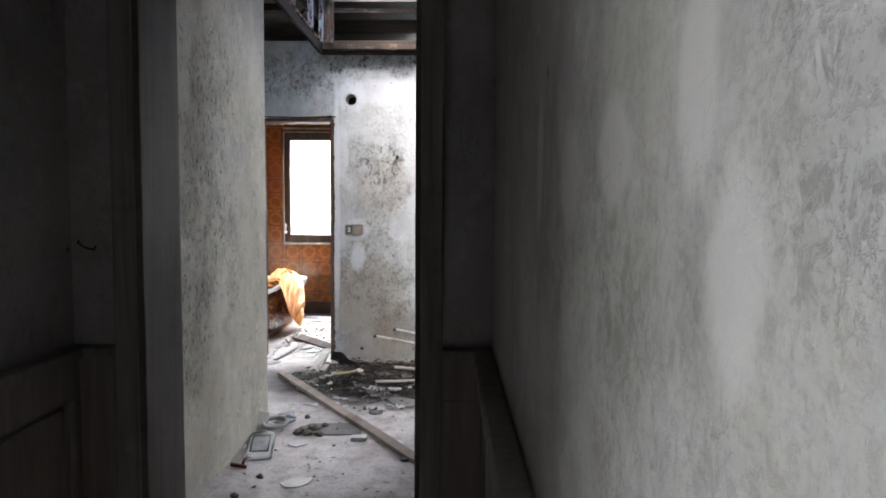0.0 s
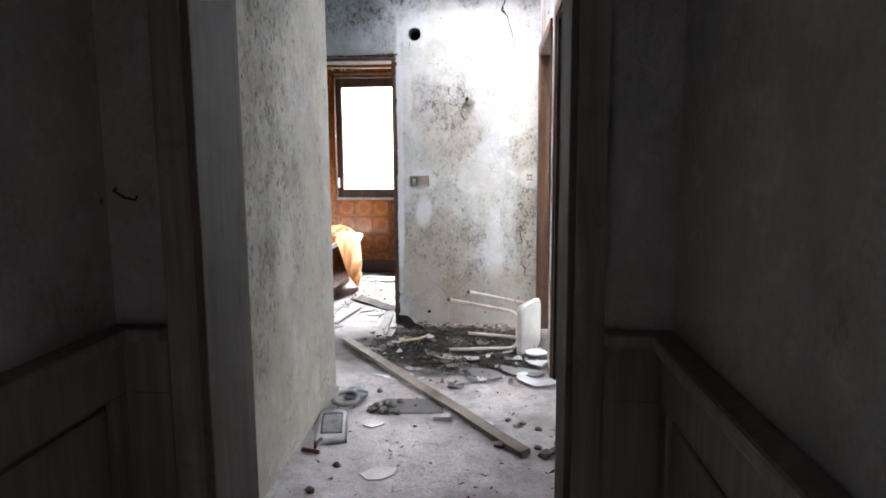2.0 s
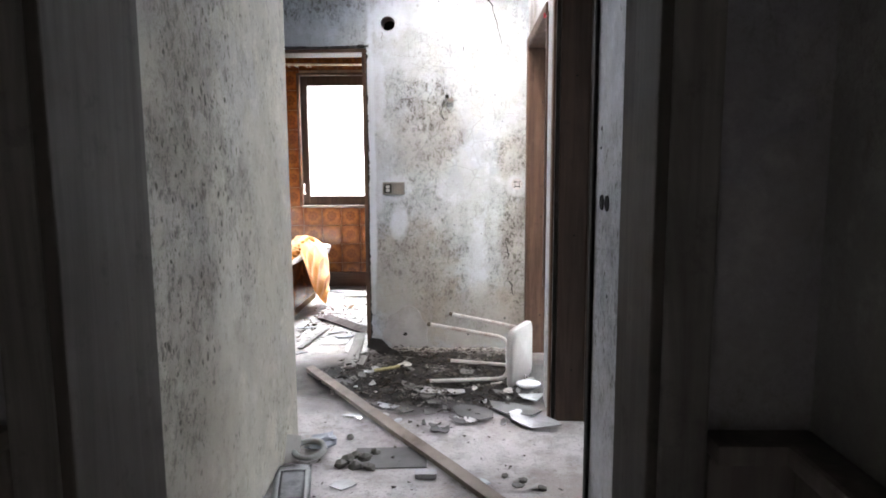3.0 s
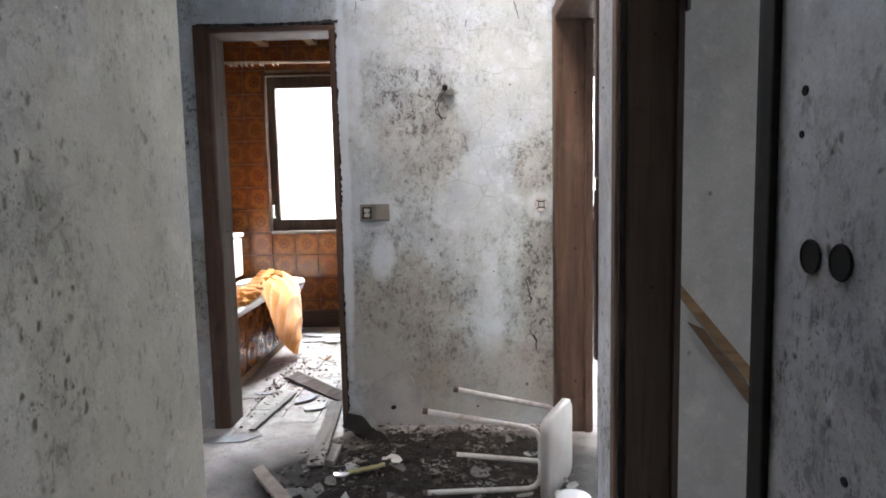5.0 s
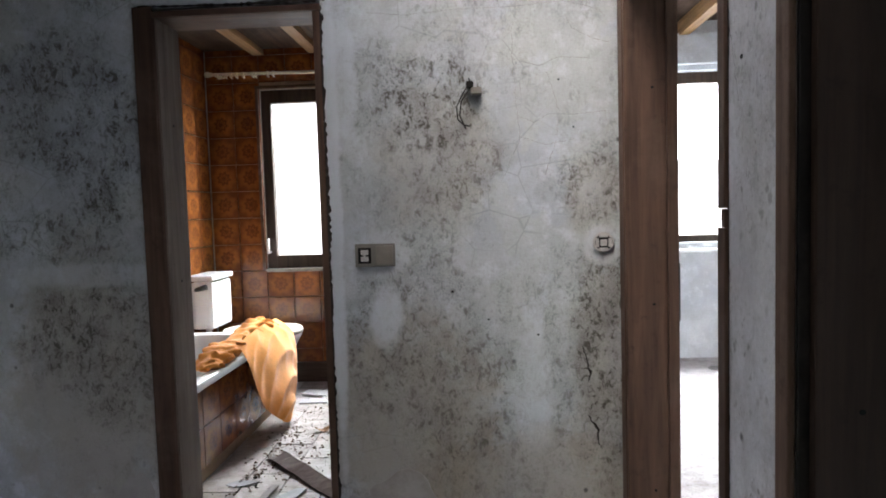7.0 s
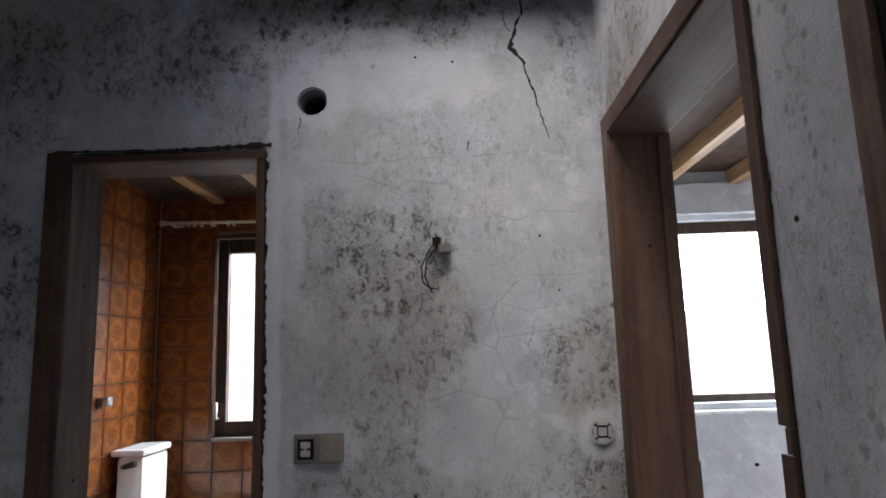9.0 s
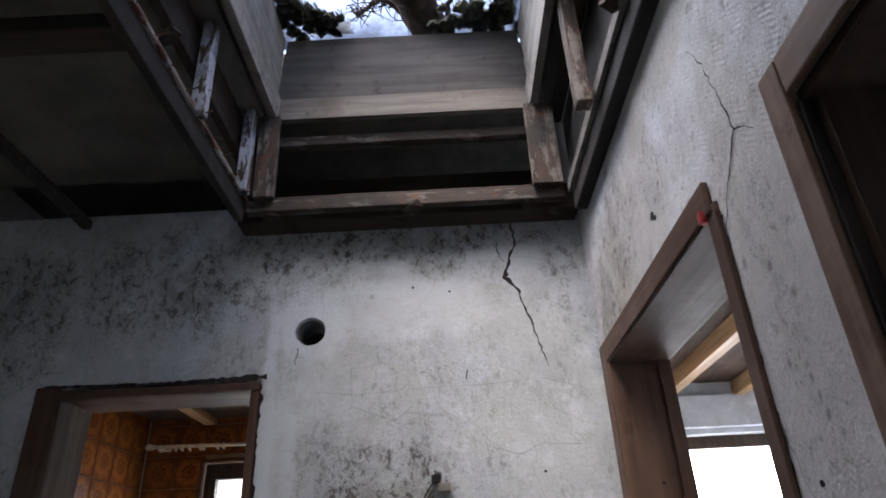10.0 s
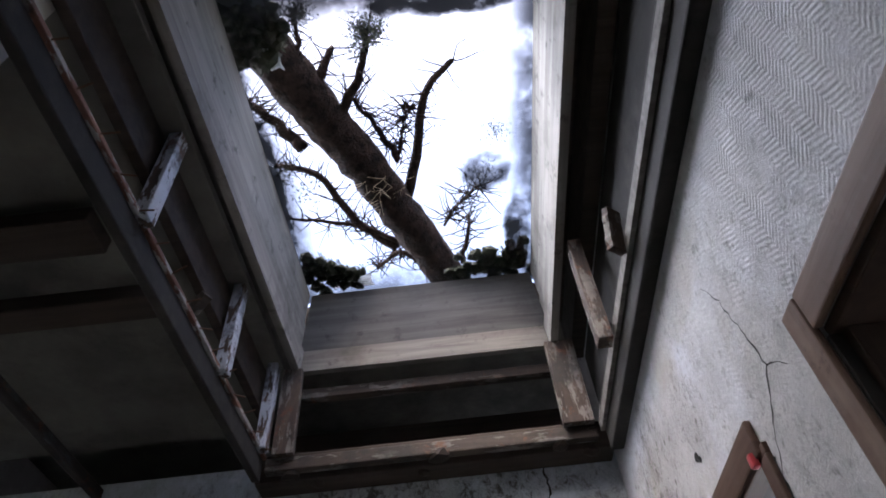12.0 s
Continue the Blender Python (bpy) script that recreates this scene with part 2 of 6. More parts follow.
FAR_PLASTER = plaster("mouldy_plaster", (0.575, 0.635, 0.695), 1.1, 0.0, 0.5, (
    (-1.30, 2.38, 0.40, 0.22, 0.9), (-0.45, 2.46, 0.13, 0.13, 1.0), (-0.28, 2.50, 0.22, 0.06, 1.0), (-0.98, 2.47, 0.26, 0.11, 1.0), (-0.62, 1.52, 0.10, 0.30, 0.8), (-0.66, 1.15, 0.14, 0.16, 0.7), (-1.85, 2.30, 0.25, 0.30, 0.9),
    (-0.62, 1.64, 0.24, 0.22, 1.0), (-0.50, 1.45, 0.16, 0.22, 0.75), (-0.02, 1.33, 0.15, 0.18, 0.9), (-0.01, 0.72, 0.12, 0.55, 1.0), (-0.80, 0.80, 0.18, 0.30, 0.75),
    (-0.52, 0.62, 0.26, 0.40, 0.7), (-1.86, 1.55, 0.20, 0.38, 1.0), (-1.85, 0.80, 0.20, 0.40, 0.8), (-0.72, 2.49, 0.34, 0.09, 1.0), (0.0, 2.42, 0.10, 0.14, 0.7), (-0.84, 1.70, 0.16, 0.20, 0.6),
    (-2.00, 1.72, 0.30, 0.28, 0.9), (-2.05, 1.20, 0.28, 0.12, 0.8), (-1.95, 0.85, 0.30, 0.22, 0.9), (-0.45, 0.30, 0.30, 0.16, 0.4), (0.02, 0.95, 0.10, 0.30, 0.9), (-0.14, 0.75, 0.10, 0.40, 0.6), (-0.70, 0.98, 0.30, 0.10, 0.6)), (
    (0.0, 1.13, 0.075, 0.085, 0.5), (-0.83, 1.11, 0.13, 0.09, 0.35), (-0.26, 0.62, 0.08, 0.30, 0.3), (-0.80, 0.88, 0.07, 0.12, 0.7), (-0.85, 2.22, 0.12, 0.14, 0.7), (-0.55, 2.25, 0.35, 0.12, 0.45), (-1.92, 1.06, 0.36, 0.05, 0.4), (-0.975, 1.3, 0.030, 1.1, 0.7), (-0.93, 1.75, 0.06, 0.30, 0.6)), 0.5, 44.0, 0.5, 0, ((-0.72, 0.45, 0.34, 0.50, 0.65), (-0.30, 0.20, 0.45, 0.28, 0.6), (0.0, 0.55, 0.13, 0.6, 0.5), (-1.95, 0.60, 0.35, 0.6, 0.6), (-0.60, 1.45, 0.25, 0.25, 0.35), (-0.02, 1.28, 0.12, 0.18, 0.4)))
LEFT_PLASTER = plaster("specked_plaster", (0.565, 0.532, 0.472), 0.85, 0.0, 0.5, ((2.85, 1.45, 0.35, 0.5, 1.0), (2.6, 0.95, 0.4, 0.6, 1.0), (3.2, 1.0, 0.2, 0.35, 0.7), (3.0, 1.9, 0.3, 0.3, 0.8)), (), 0.0, 30.0, 1.0, 1, ((2.75, 0.5, 0.5, 0.5, 0.5), (3.4, 0.9, 0.3, 0.6, 0.35), (2.5, 1.5, 0.4, 0.4, 0.4)))
RIGHT_PLASTER = plaster("combed_plaster", (0.70, 0.705, 0.73), 0.85, 0.62, 0.3, ((5.15, 1.95, 0.16, 0.45, 0.9), (4.95, 2.30, 0.20, 0.20, 0.8), (4.60, 2.25, 0.12, 0.12, 0.6), (4.22, 0.40, 0.12, 0.35, 1.0), (4.25, 1.6, 0.10, 0.5, 0.4), (2.9, 0.9, 0.3, 0.5, 0.8), (5.0, 1.5, 0.20, 0.60, 0.8)), (), 0.0, 30.0, 0.85, 1, ((4.80, 2.22, 0.30, 0.22, 0.45), (4.22, 1.85, 0.16, 0.45, 0.35), (5.10, 1.90, 0.20, 0.50, 0.5), (4.45, 2.42, 0.30, 0.08, 0.5)))
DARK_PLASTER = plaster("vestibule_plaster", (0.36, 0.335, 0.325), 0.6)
# the blot at y 0.92 is a painted gloss streak, the others pale smears
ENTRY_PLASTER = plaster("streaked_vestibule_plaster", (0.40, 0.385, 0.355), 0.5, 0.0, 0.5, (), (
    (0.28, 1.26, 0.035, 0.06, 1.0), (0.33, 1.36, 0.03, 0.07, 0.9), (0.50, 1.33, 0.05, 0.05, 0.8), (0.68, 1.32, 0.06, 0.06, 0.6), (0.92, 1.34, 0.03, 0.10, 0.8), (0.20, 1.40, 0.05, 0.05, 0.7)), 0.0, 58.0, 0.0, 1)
STAIR_PLASTER = plaster("grey_stair_plaster", (0.50, 0.475, 0.45), 0.06, 0.0, 0.1)
WHITE_PLASTER = plaster("white_room_plaster", (0.74, 0.75, 0.76), 0.06, 0.0, 0.1)
BROWN = wood("dark_brown_door_wood", (0.052, 0.029, 0.020), (0.110, 0.067, 0.048), 0.58, 2, 0.35, (0.17, 0.125, 0.10))
BROWN_X = wood("dark_brown_door_wood_across", (0.052, 0.029, 0.020), (0.110, 0.067, 0.048), 0.58, 0, 0.35, (0.17, 0.125, 0.10))
BROWN_Y = wood("dark_brown_door_wood_along", (0.052, 0.029, 0.020), (0.110, 0.067, 0.048), 0.58, 1, 0.35, (0.17, 0.125, 0.10))
GREY_WOOD = wood("weathered_grey_lining", (0.115, 0.095, 0.079), (0.20, 0.17, 0.145), 0.8, 2, 0.3, (0.12, 0.10, 0.09))
WAINSCOT = wood("brown_wainscot", (0.125, 0.105, 0.092), (0.20, 0.172, 0.152), 0.55, 2, 0.2, (0.10, 0.09, 0.08))
# same boards: across ones darkened, along ones lightened, for how light falls
BOARD_X = wood("weathered_board_shaded_across", (0.042, 0.0415, 0.042), (0.078, 0.077, 0.077), 0.85, 0, 0.5, (0.024, 0.024, 0.024))
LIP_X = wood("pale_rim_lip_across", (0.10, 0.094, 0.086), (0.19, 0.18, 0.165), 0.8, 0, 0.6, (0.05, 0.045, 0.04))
BOARD_Y = wood("weathered_board_lit_along", (0.15, 0.142, 0.130), (0.27, 0.257, 0.238), 0.85, 1, 0.7, (0.075, 0.068, 0.06))
STUD = peeling("flaking_painted_stud", 2, (0.48, 0.52, 0.60), 0.45)
BATTEN = peeling("red_and_white_batten", 1, (0.42, 0.41, 0.40), 0.50, (0.10, 0.04, 0.025), (0.22, 0.11, 0.075))
# black for dark old timber, and for shade painted as colour on some parts
ROT_AND_SHADE = plain("black_rot_and_shade", (0.016, 0.014, 0.012), 0.9, 0, 0.5, 12.0, (0.05, 0.042, 0.036), 0.5)
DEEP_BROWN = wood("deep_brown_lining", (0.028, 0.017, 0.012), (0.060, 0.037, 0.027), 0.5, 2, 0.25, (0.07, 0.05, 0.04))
WORN_CASING_Y = wood("worn_brown_casing_along", (0.085, 0.050, 0.034), (0.17, 0.11, 0.08), 0.6, 1, 0.5, (0.25, 0.19, 0.15))
WORN_CASING = wood("worn_brown_casing", (0.085, 0.050, 0.034), (0.17, 0.11, 0.08), 0.6, 2, 0.5, (0.25, 0.19, 0.15))
STUD_B = peeling("split_brown_stud", 2, (0.17, 0.155, 0.14), 0.52, (0.024, 0.015, 0.011), (0.075, 0.050, 0.036))
STUD_X = peeling("flaking_timber_across", 0, (0.14, 0.13, 0.12), 0.54, (0.018, 0.012, 0.009), (0.055, 0.038, 0.028))
STUD_Y = peeling("flaking_timber_along", 1, (0.06, 0.065, 0.074), 0.56, (0.014, 0.012, 0.011), (0.040, 0.032, 0.028))
TIMBER = wood("dark_attic_timber", (0.022, 0.017, 0.014), (0.05, 0.037, 0.03), 0.8, 0, 0.3, (0.05, 0.05, 0.05))
JOIST = wood("fresh_joist_wood", (0.19, 0.105, 0.045), (0.34, 0.20, 0.095), 0.6, 1, 0.15, (0.3, 0.2, 0.12))
CEIL = wood("brown_ceiling_board", (0.030, 0.016, 0.009), (0.065, 0.036, 0.020), 0.8, 1, 0.2, (0.02, 0.014, 0.01))
ATTIC = plain("dark_attic_board", (0.12, 0.118, 0.102), 0.9, 0, 0.45, 3.0, (0.03, 0.03, 0.03), 0.75)


# ---- building helpers ----
def box(bm, lo, hi, bevel=0.0):
    vs = [bm.verts.new((x, y, z)) for x in (lo[0], hi[0]) for y in (lo[1], hi[1]) for z in (lo[2], hi[2])]
    fs = [bm.faces.new([vs[i] for i in q]) for q in ((0, 1, 3, 2), (4, 6, 7, 5), (0, 4, 5, 1), (2, 3, 7, 6), (0, 2, 6, 4), (1, 5, 7, 3))]
    if bevel:
        es = list({e for f in fs for e in f.edges})
        bmesh.ops.bevel(bm, geom=es, offset=bevel, segments=2, affect="EDGES", profile=0.6)


def mesh_of(name, bm, mat, smooth=False):
    me = bpy.data.meshes.new(name)
    bm.to_mesh(me)
    bm.free()
    if mat:
        me.materials.append(mat)
    if smooth:
        for p in me.polygons:
            p.use_smooth = True
    return me


def thing(name, label, category, at=(0, 0, 0), group="", kind=""):
    ob = new(name)
    ob.location = at
    return tagged(ob, label, category, group, kind)


def part(name, bm, mat, parent, label="", smooth=False):
    """A bmesh, in world places, as one mesh object under its thing."""
    ob = new(name, mesh_of(name, bm, mat, smooth))
    if parent is not None:
        ob.parent = parent
        root = Vector((0, 0, 0))
        p = parent
        while p is not None:
            root += p.location
            p = p.parent
        ob.data.transform(Matrix.Translation(-root))
    return tagged(ob, label) if label else ob


def solid(name, mat, boxes, label="", category="", kind="", bevel=0.0, group=""):
    bm = bmesh.new()
    for lo, hi in boxes:
        box(bm, lo, hi, bevel)
    ob = new(name, mesh_of(name, bm, mat))
    return tagged(ob, label, category, group, kind)


def part_box(name, mat, parent, lo, hi, bevel=0.003, label=""):
    bm = bmesh.new()
    box(bm, lo, hi, bevel)
    return part(name, bm, mat, parent, label)


def tube(bm, points, radius, sides=10, cap=True):
    """A round bar along points."""
    rings = []
    pts = [Vector(p) for p in points]
    side = None
    for i, p in enumerate(pts):
        d = (pts[min(i + 1, len(pts) - 1)] - pts[max(i - 1, 0)]).normalized()
        if side is None:
            side = d.orthogonal().normalized()
        side = (side - d * side.dot(d)).normalized()
        up = d.cross(side)
        r = radius[i] if isinstance(radius, (list, tuple)) else radius
        rings.append([bm.verts.new(p + (side * math.cos(a) + up * math.sin(a)) * r) for a in [2 * math.pi * j / sides for j in range(sides)]])
    for a, b in zip(rings, rings[1:]):
        for j in range(sides):
            bm.faces.new((a[j], a[(j + 1) % sides], b[(j + 1) % sides], b[j]))
    if cap:
        bm.faces.new(rings[0][::-1])
        bm.faces.new(rings[-1])


# ---- structure ----
TOP = 3.20
HOLE_X, HOLE_Z, HOLE_R = -0.855, 2.185, 0.048
bm = bmesh.new()
for lo, hi in (((-3.2, 5.33, 0), (-1.66, 5.48, 2.66)), ((-1.66, 5.33, 2.035), (-1.0, 5.48, 2.66)), ((-1.0, 5.33, 0), (0.066, 5.48, 2.085)), ((-1.0, 5.33, 2.285), (0.066, 5.48, 2.66)),
               ((-1.0, 5.33, 2.085), (-0.955, 5.48, 2.285)), ((-0.755, 5.33, 2.085), (0.066, 5.48, 2.285))):
    box(bm, lo, hi)
rims = []
for y in (5.33, 5.48):
    inner, outer = [], []
    for i in range(40):
        a = 2 * math.pi * i / 40
        ca, sa = math.cos(a), math.sin(a)
        q = 0.1 / max(abs(ca), abs(sa))
        r = HOLE_R * (1 + 0.05 * noise.noise((ca * 3, sa * 3, y)))
        inner.append(bm.verts.new((HOLE_X + r * ca, y, HOLE_Z + r * sa)))
        outer.append(bm.verts.new((HOLE_X + q * ca, y, HOLE_Z + q * sa)))
    rims.append((inner, outer))
for i in range(40):
    j = (i + 1) % 40
    (fi, fo), (bi, bo) = rims
    bm.faces.new((fo[i], fo[j], fi[j], fi[i]))
    bm.faces.new((bi[i], bi[j], bo[j], bo[i]))
    bm.faces.new((fi[i], fi[j], bi[j], bi[i]))
tagged(new("wall_far", mesh_of("wall_far", bm, FAR_PLASTER)), "mould-stained grey plaster wall with two doorways beside it", "wall", "", "structure")
solid("wall_right", RIGHT_PLASTER, [
    ((0.066, 2.11, 0), (0.232, 3.16, TOP)), ((0.066, 3.16, 2.02), (0.232, 4.07, TOP)), ((0.066, 4.07, 0), (0.232, 4.345, TOP)),
    ((0.066, 4.345, 2.02), (0.232, 5.25, TOP)), ((0.066, 5.25, 0), (0.232, 5.48, TOP))],
    "combed grey plaster wall, cracked above its doorways", "wall", "structure")
solid("wall_left", LEFT_PLASTER, [((-1.40, 2.11, 0), (-1.129, 3.808, TOP)), ((-3.2, 3.60, 0), (-1.40, 3.808, TOP))],
    "black-specked grey plaster wall of the passage", "wall", "structure")
# unseen wall; its opening and pale plaster are added to brighten the passage
solid("wall_alcove", LEFT_PLASTER, [((-3.35, 3.6, 0), (-3.2, 4.10, TOP)), ((-3.35, 4.50, 0), (-3.2, 5.48, TOP)), ((-3.35, 4.10, 0), (-3.2, 4.50, 0.55)), ((-3.35, 4.10, 1.25), (-3.2, 4.50, TOP))], "plain wall closing the side passage, with an opening added for light", "wall", "structure")
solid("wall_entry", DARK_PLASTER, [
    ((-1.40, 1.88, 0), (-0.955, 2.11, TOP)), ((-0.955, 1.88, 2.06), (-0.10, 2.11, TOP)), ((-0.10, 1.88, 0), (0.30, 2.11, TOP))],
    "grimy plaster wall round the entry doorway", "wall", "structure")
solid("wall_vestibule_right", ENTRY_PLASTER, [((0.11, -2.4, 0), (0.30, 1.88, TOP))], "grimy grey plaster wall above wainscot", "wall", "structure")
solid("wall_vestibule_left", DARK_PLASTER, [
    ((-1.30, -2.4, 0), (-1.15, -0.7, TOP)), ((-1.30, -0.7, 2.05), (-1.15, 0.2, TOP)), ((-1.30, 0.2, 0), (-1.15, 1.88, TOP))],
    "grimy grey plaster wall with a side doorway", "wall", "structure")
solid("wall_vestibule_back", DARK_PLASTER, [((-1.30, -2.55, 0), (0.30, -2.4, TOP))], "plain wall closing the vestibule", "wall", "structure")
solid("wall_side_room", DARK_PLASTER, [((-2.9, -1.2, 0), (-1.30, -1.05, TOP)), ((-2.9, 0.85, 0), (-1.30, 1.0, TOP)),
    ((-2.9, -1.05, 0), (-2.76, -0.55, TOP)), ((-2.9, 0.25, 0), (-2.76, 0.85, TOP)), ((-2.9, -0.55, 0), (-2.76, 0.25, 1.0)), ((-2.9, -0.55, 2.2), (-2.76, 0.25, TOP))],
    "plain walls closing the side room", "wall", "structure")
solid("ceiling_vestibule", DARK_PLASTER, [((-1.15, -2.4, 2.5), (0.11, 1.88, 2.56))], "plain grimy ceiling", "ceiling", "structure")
# bathroom shell
solid("wall_bath_left", DARK_PLASTER, [((-2.62, 5.48, 0), (-2.46, 7.73, TOP))], "wall behind the bathroom tiles", "wall", "structure")
solid("wall_bath_window", DARK_PLASTER, [
    ((-2.62, 7.73, 0), (-2.05, 7.98, TOP)), ((-2.05, 7.73, 0), (-1.10, 7.98, 0.86)), ((-2.05, 7.73, 2.20), (-1.10, 7.98, TOP)), ((-1.10, 7.73, 0), (-0.5, 7.98, TOP))],
    "outer wall behind the bathroom tiles", "wall", "structure")
solid("wall_bath_right", DARK_PLASTER, [((-0.65, 5.48, 0), (-0.5, 7.73, 2.60))], "plain wall closing the bathroom", "wall", "structure")
# white room shell
solid("wall_room_window", WHITE_PLASTER, [
    ((0.05, 8.25, 0), (0.65, 8.5, TOP)), ((0.65, 8.25, 0), (2.85, 8.5, 0.945)), ((0.65, 8.25, 2.32), (2.85, 8.5, TOP)), ((2.85, 8.25, 0), (3.2, 8.5, TOP))],
    "white painted wall with a wide window", "wall", "structure")
solid("wall_room_sides", WHITE_PLASTER, [((3.05, 4.16, 0), (3.2, 8.25, TOP)), ((0.05, 5.48, 0), (0.2, 8.25, TOP))], "white painted room walls", "wall", "structure")
solid("wall_partition", STAIR_PLASTER, [((0.233, 4.165, -1.6), (3.05, 4.36, TOP))], "pale grey partition wall beside the stairs", "wall", "structure")
solid("wall_stair", WHITE_PLASTER, [((0.25, 1.95, -1.6), (1.2, 2.1, TOP)), ((1.2, 1.95, -1.6), (2.0, 2.1, TOP)), ((2.0, 1.95, -1.6), (3.2, 2.1, TOP)), ((3.05, 2.1, -1.6), (3.2, 4.165, TOP))],
    "plain walls closing the stairwell", "wall", "structure")
CONCRETE, ct, cb = material("dusty_concrete", 0.9)
k = Net(ct)
c = k.mix(k.ramp(k.noise(1.7, 4), (0.4, 0), (0.62, 1)), (0.44, 0.405, 0.40), (0.56, 0.525, 0.52))
c = k.mix(k.math("MULTIPLY", k.ramp(k.noise(9.0, 7, 0.72), (0.47, 0), (0.66, 1)), 0.65), c, (0.20, 0.18, 0.16))
c = k.mix(k.math("MULTIPLY", k.ramp(k.noise(55.0, 5, 0.75), (0.55, 0), (0.66, 1)), 0.7), c, (0.10, 0.09, 0.08))
spot = k.n.new("ShaderNodeVectorMath")
spot.operation = "DISTANCE"
k.l.new(k.scaled((0.85, 1.5, 1)), spot.inputs[0])
spot.inputs[1].default_value = (-0.47 * 0.85, 4.70 * 1.5, 0)
ring = k.math("ADD", spot.outputs["Value"], k.math("MULTIPLY", k.math("SUBTRACT", k.noise(4.5, 7, 0.7), 0.5, False), 0.9, False), False)
c = k.mix(k.math("MULTIPLY", k.ramp(k.noise(2.6, 6, 0.65, k.scaled((1, 1, 1), (5, 1, 2))), (0.50, 0), (0.62, 1)), 0.5), c, (0.27, 0.215, 0.185))
c = k.mix(k.math("MULTIPLY", k.ramp(ring, (0.72, 1), (1.65, 0)), k.ramp(k.noise(18.0, 6, 0.72), (0.44, 0.15), (0.62, 0.8))), c, (0.07, 0.058, 0.05))
c = k.mix(k.ramp(ring, (0.62, 0.97), (1.12, 0)), c, (0.014, 0.011, 0.009))
k.put(cb.inputs["Base Color"], c)
k.bump(cb, k.math("ADD", k.noise(24.0, 7, 0.7), k.math("MULTIPLY", k.noise(90.0, 4), 0.5), False), 0.6, 0.01)
solid("floor", CONCRETE, [((-3.35, -2.55, -0.2), (0.25, 5.48, 0)), ((0.25, 4.16, -0.2), (3.2, 8.5, 0)), ((0.2, 5.48, -0.2), (0.25, 8.5, 0))],
    "dusty concrete floor with debris and a soot-black patch", "floor", "structure")
solid("floor_stairwell", CONCRETE, [((0.25, 1.95, -1.75), (3.2, 4.165, -1.6)), ((0.25, 2.1, -0.2), (0.42, 4.165, 0))], "concrete stair landing", "floor", "structure")
solid("floor_bath_base", CONCRETE, [((-2.62, 5.48, -0.2), (-0.5, 7.98, -0.012))], "screed under the bathroom floor tiles", "floor", "structure")
# attic: roof deck with the skylight hole
SX0, SX1, SY0, SY1 = -1.0, -0.06, 3.30, 5.20
for lo, hi in (((-3.35, -2.55, TOP), (SX0 - 0.06, 8.5, TOP + 0.12)), ((SX1 + 0.06, -2.55, TOP), (3.2, 8.5, TOP + 0.12)),
               ((SX0 - 0.06, -2.55, TOP), (SX1 + 0.06, SY0 - 0.06, TOP + 0.12)), ((SX0 - 0.06, SY1 + 0.06, TOP), (SX1 + 0.06, 8.5, TOP + 0.12))):
    solid("roof_deck", ATTIC, [(lo, hi)], "dark boards of the flat roof seen from below", "roof", "structure")
solid("ceiling_alcove", ATTIC, [((-3.2, 3.79, 2.80), (-1.12, 5.33, 2.83))], "dark mouldy ceiling boards above the battens", "ceiling", "structure")
solid("ceiling_bath", CEIL, [((-2.46, 5.48, 2.492), (-0.65, 7.73, 2.53)), ((-0.5, 5.48, 2.60), (0.05, 8.25, 2.64))], "brown ceiling boards", "ceiling", "structure")
solid("ceiling_room", CEIL, [((0.2, 4.36, 2.70), (3.05, 8.25, 2.73))], "brown ceiling boards", "ceiling", "structure")
solid("ceiling_passage", ATTIC, [((-1.14, 2.11, 2.6), (0.066, 3.0, 2.63))], "dark ceiling boards of the passage", "ceiling", "structure")

# ---- doorways ----
DARK_LUMPS = []
d = thing("door_1", "bathroom door frame, brown casing ripped off one side", "door frame", (-1.3, 5.33, 0), kind="structure")
part_box("casing", BROWN, d, (-1.697, 5.317, 0), (-1.622, 5.329, 2.040), 0.004)
part_box("lining", GREY_WOOD, d, (-1.659, 5.331, 0), (-1.612, 5.505, 2.0), 0.003, "weathered grey lining")
part_box("lining_edge", BROWN, d, (-1.640, 5.322, 0), (-1.618, 5.334, 2.0), 0.003)
part_box("lining_head", BROWN_X, d, (-1.66, 5.331, 2.0), (-1.012, 5.505, 2.026), 0.003)
part_box("casing_head", BROWN_X, d, (-1.625, 5.318, 2.0), (-1.0, 5.329, 2.024), 0.003)
part_box("lining_right", BROWN, d, (-1.030, 5.326, 0), (-1.004, 5.470, 2.0), 0.003)
d = thing("door_2", "brown door frame without a door leaf, casing partly missing", "door frame", (0.055, 4.8, 0), kind="structure")
part_box("casing", BROWN, d, (0.052, 5.232, 0), (0.065, 5.298, 2.068), 0.004)
part_box("casing_head", BROWN_Y, d, (0.052, 4.360, 2.006), (0.065, 5.232, 2.068), 0.004)
part_box("lining", BROWN, d, (0.056, 5.222, 0), (0.237, 5.249, 2.0), 0.003)
part_box("lining_near", BROWN, d, (0.057, 4.346, 1.252), (0.237, 4.384, 2.0), 0.003)
part_box("lining_near", BROWN, d, (0.057, 4.346, 1.212), (0.237, 4.366, 1.2515), 0.003, "splintered notch in the lining")
part_box("lining_near", BROWN, d, (0.057, 4.346, 0.612), (0.237, 4.386, 1.2115), 0.003)
part_box("lining_head", BROWN_Y, d, (0.058, 4.346, 2.0005), (0.237, 5.249, 2.019), 0.003)
part_box("door_stop", BROWN, d, (0.195, 5.207, 0), (0.230, 5.221, 1.99), 0.003)
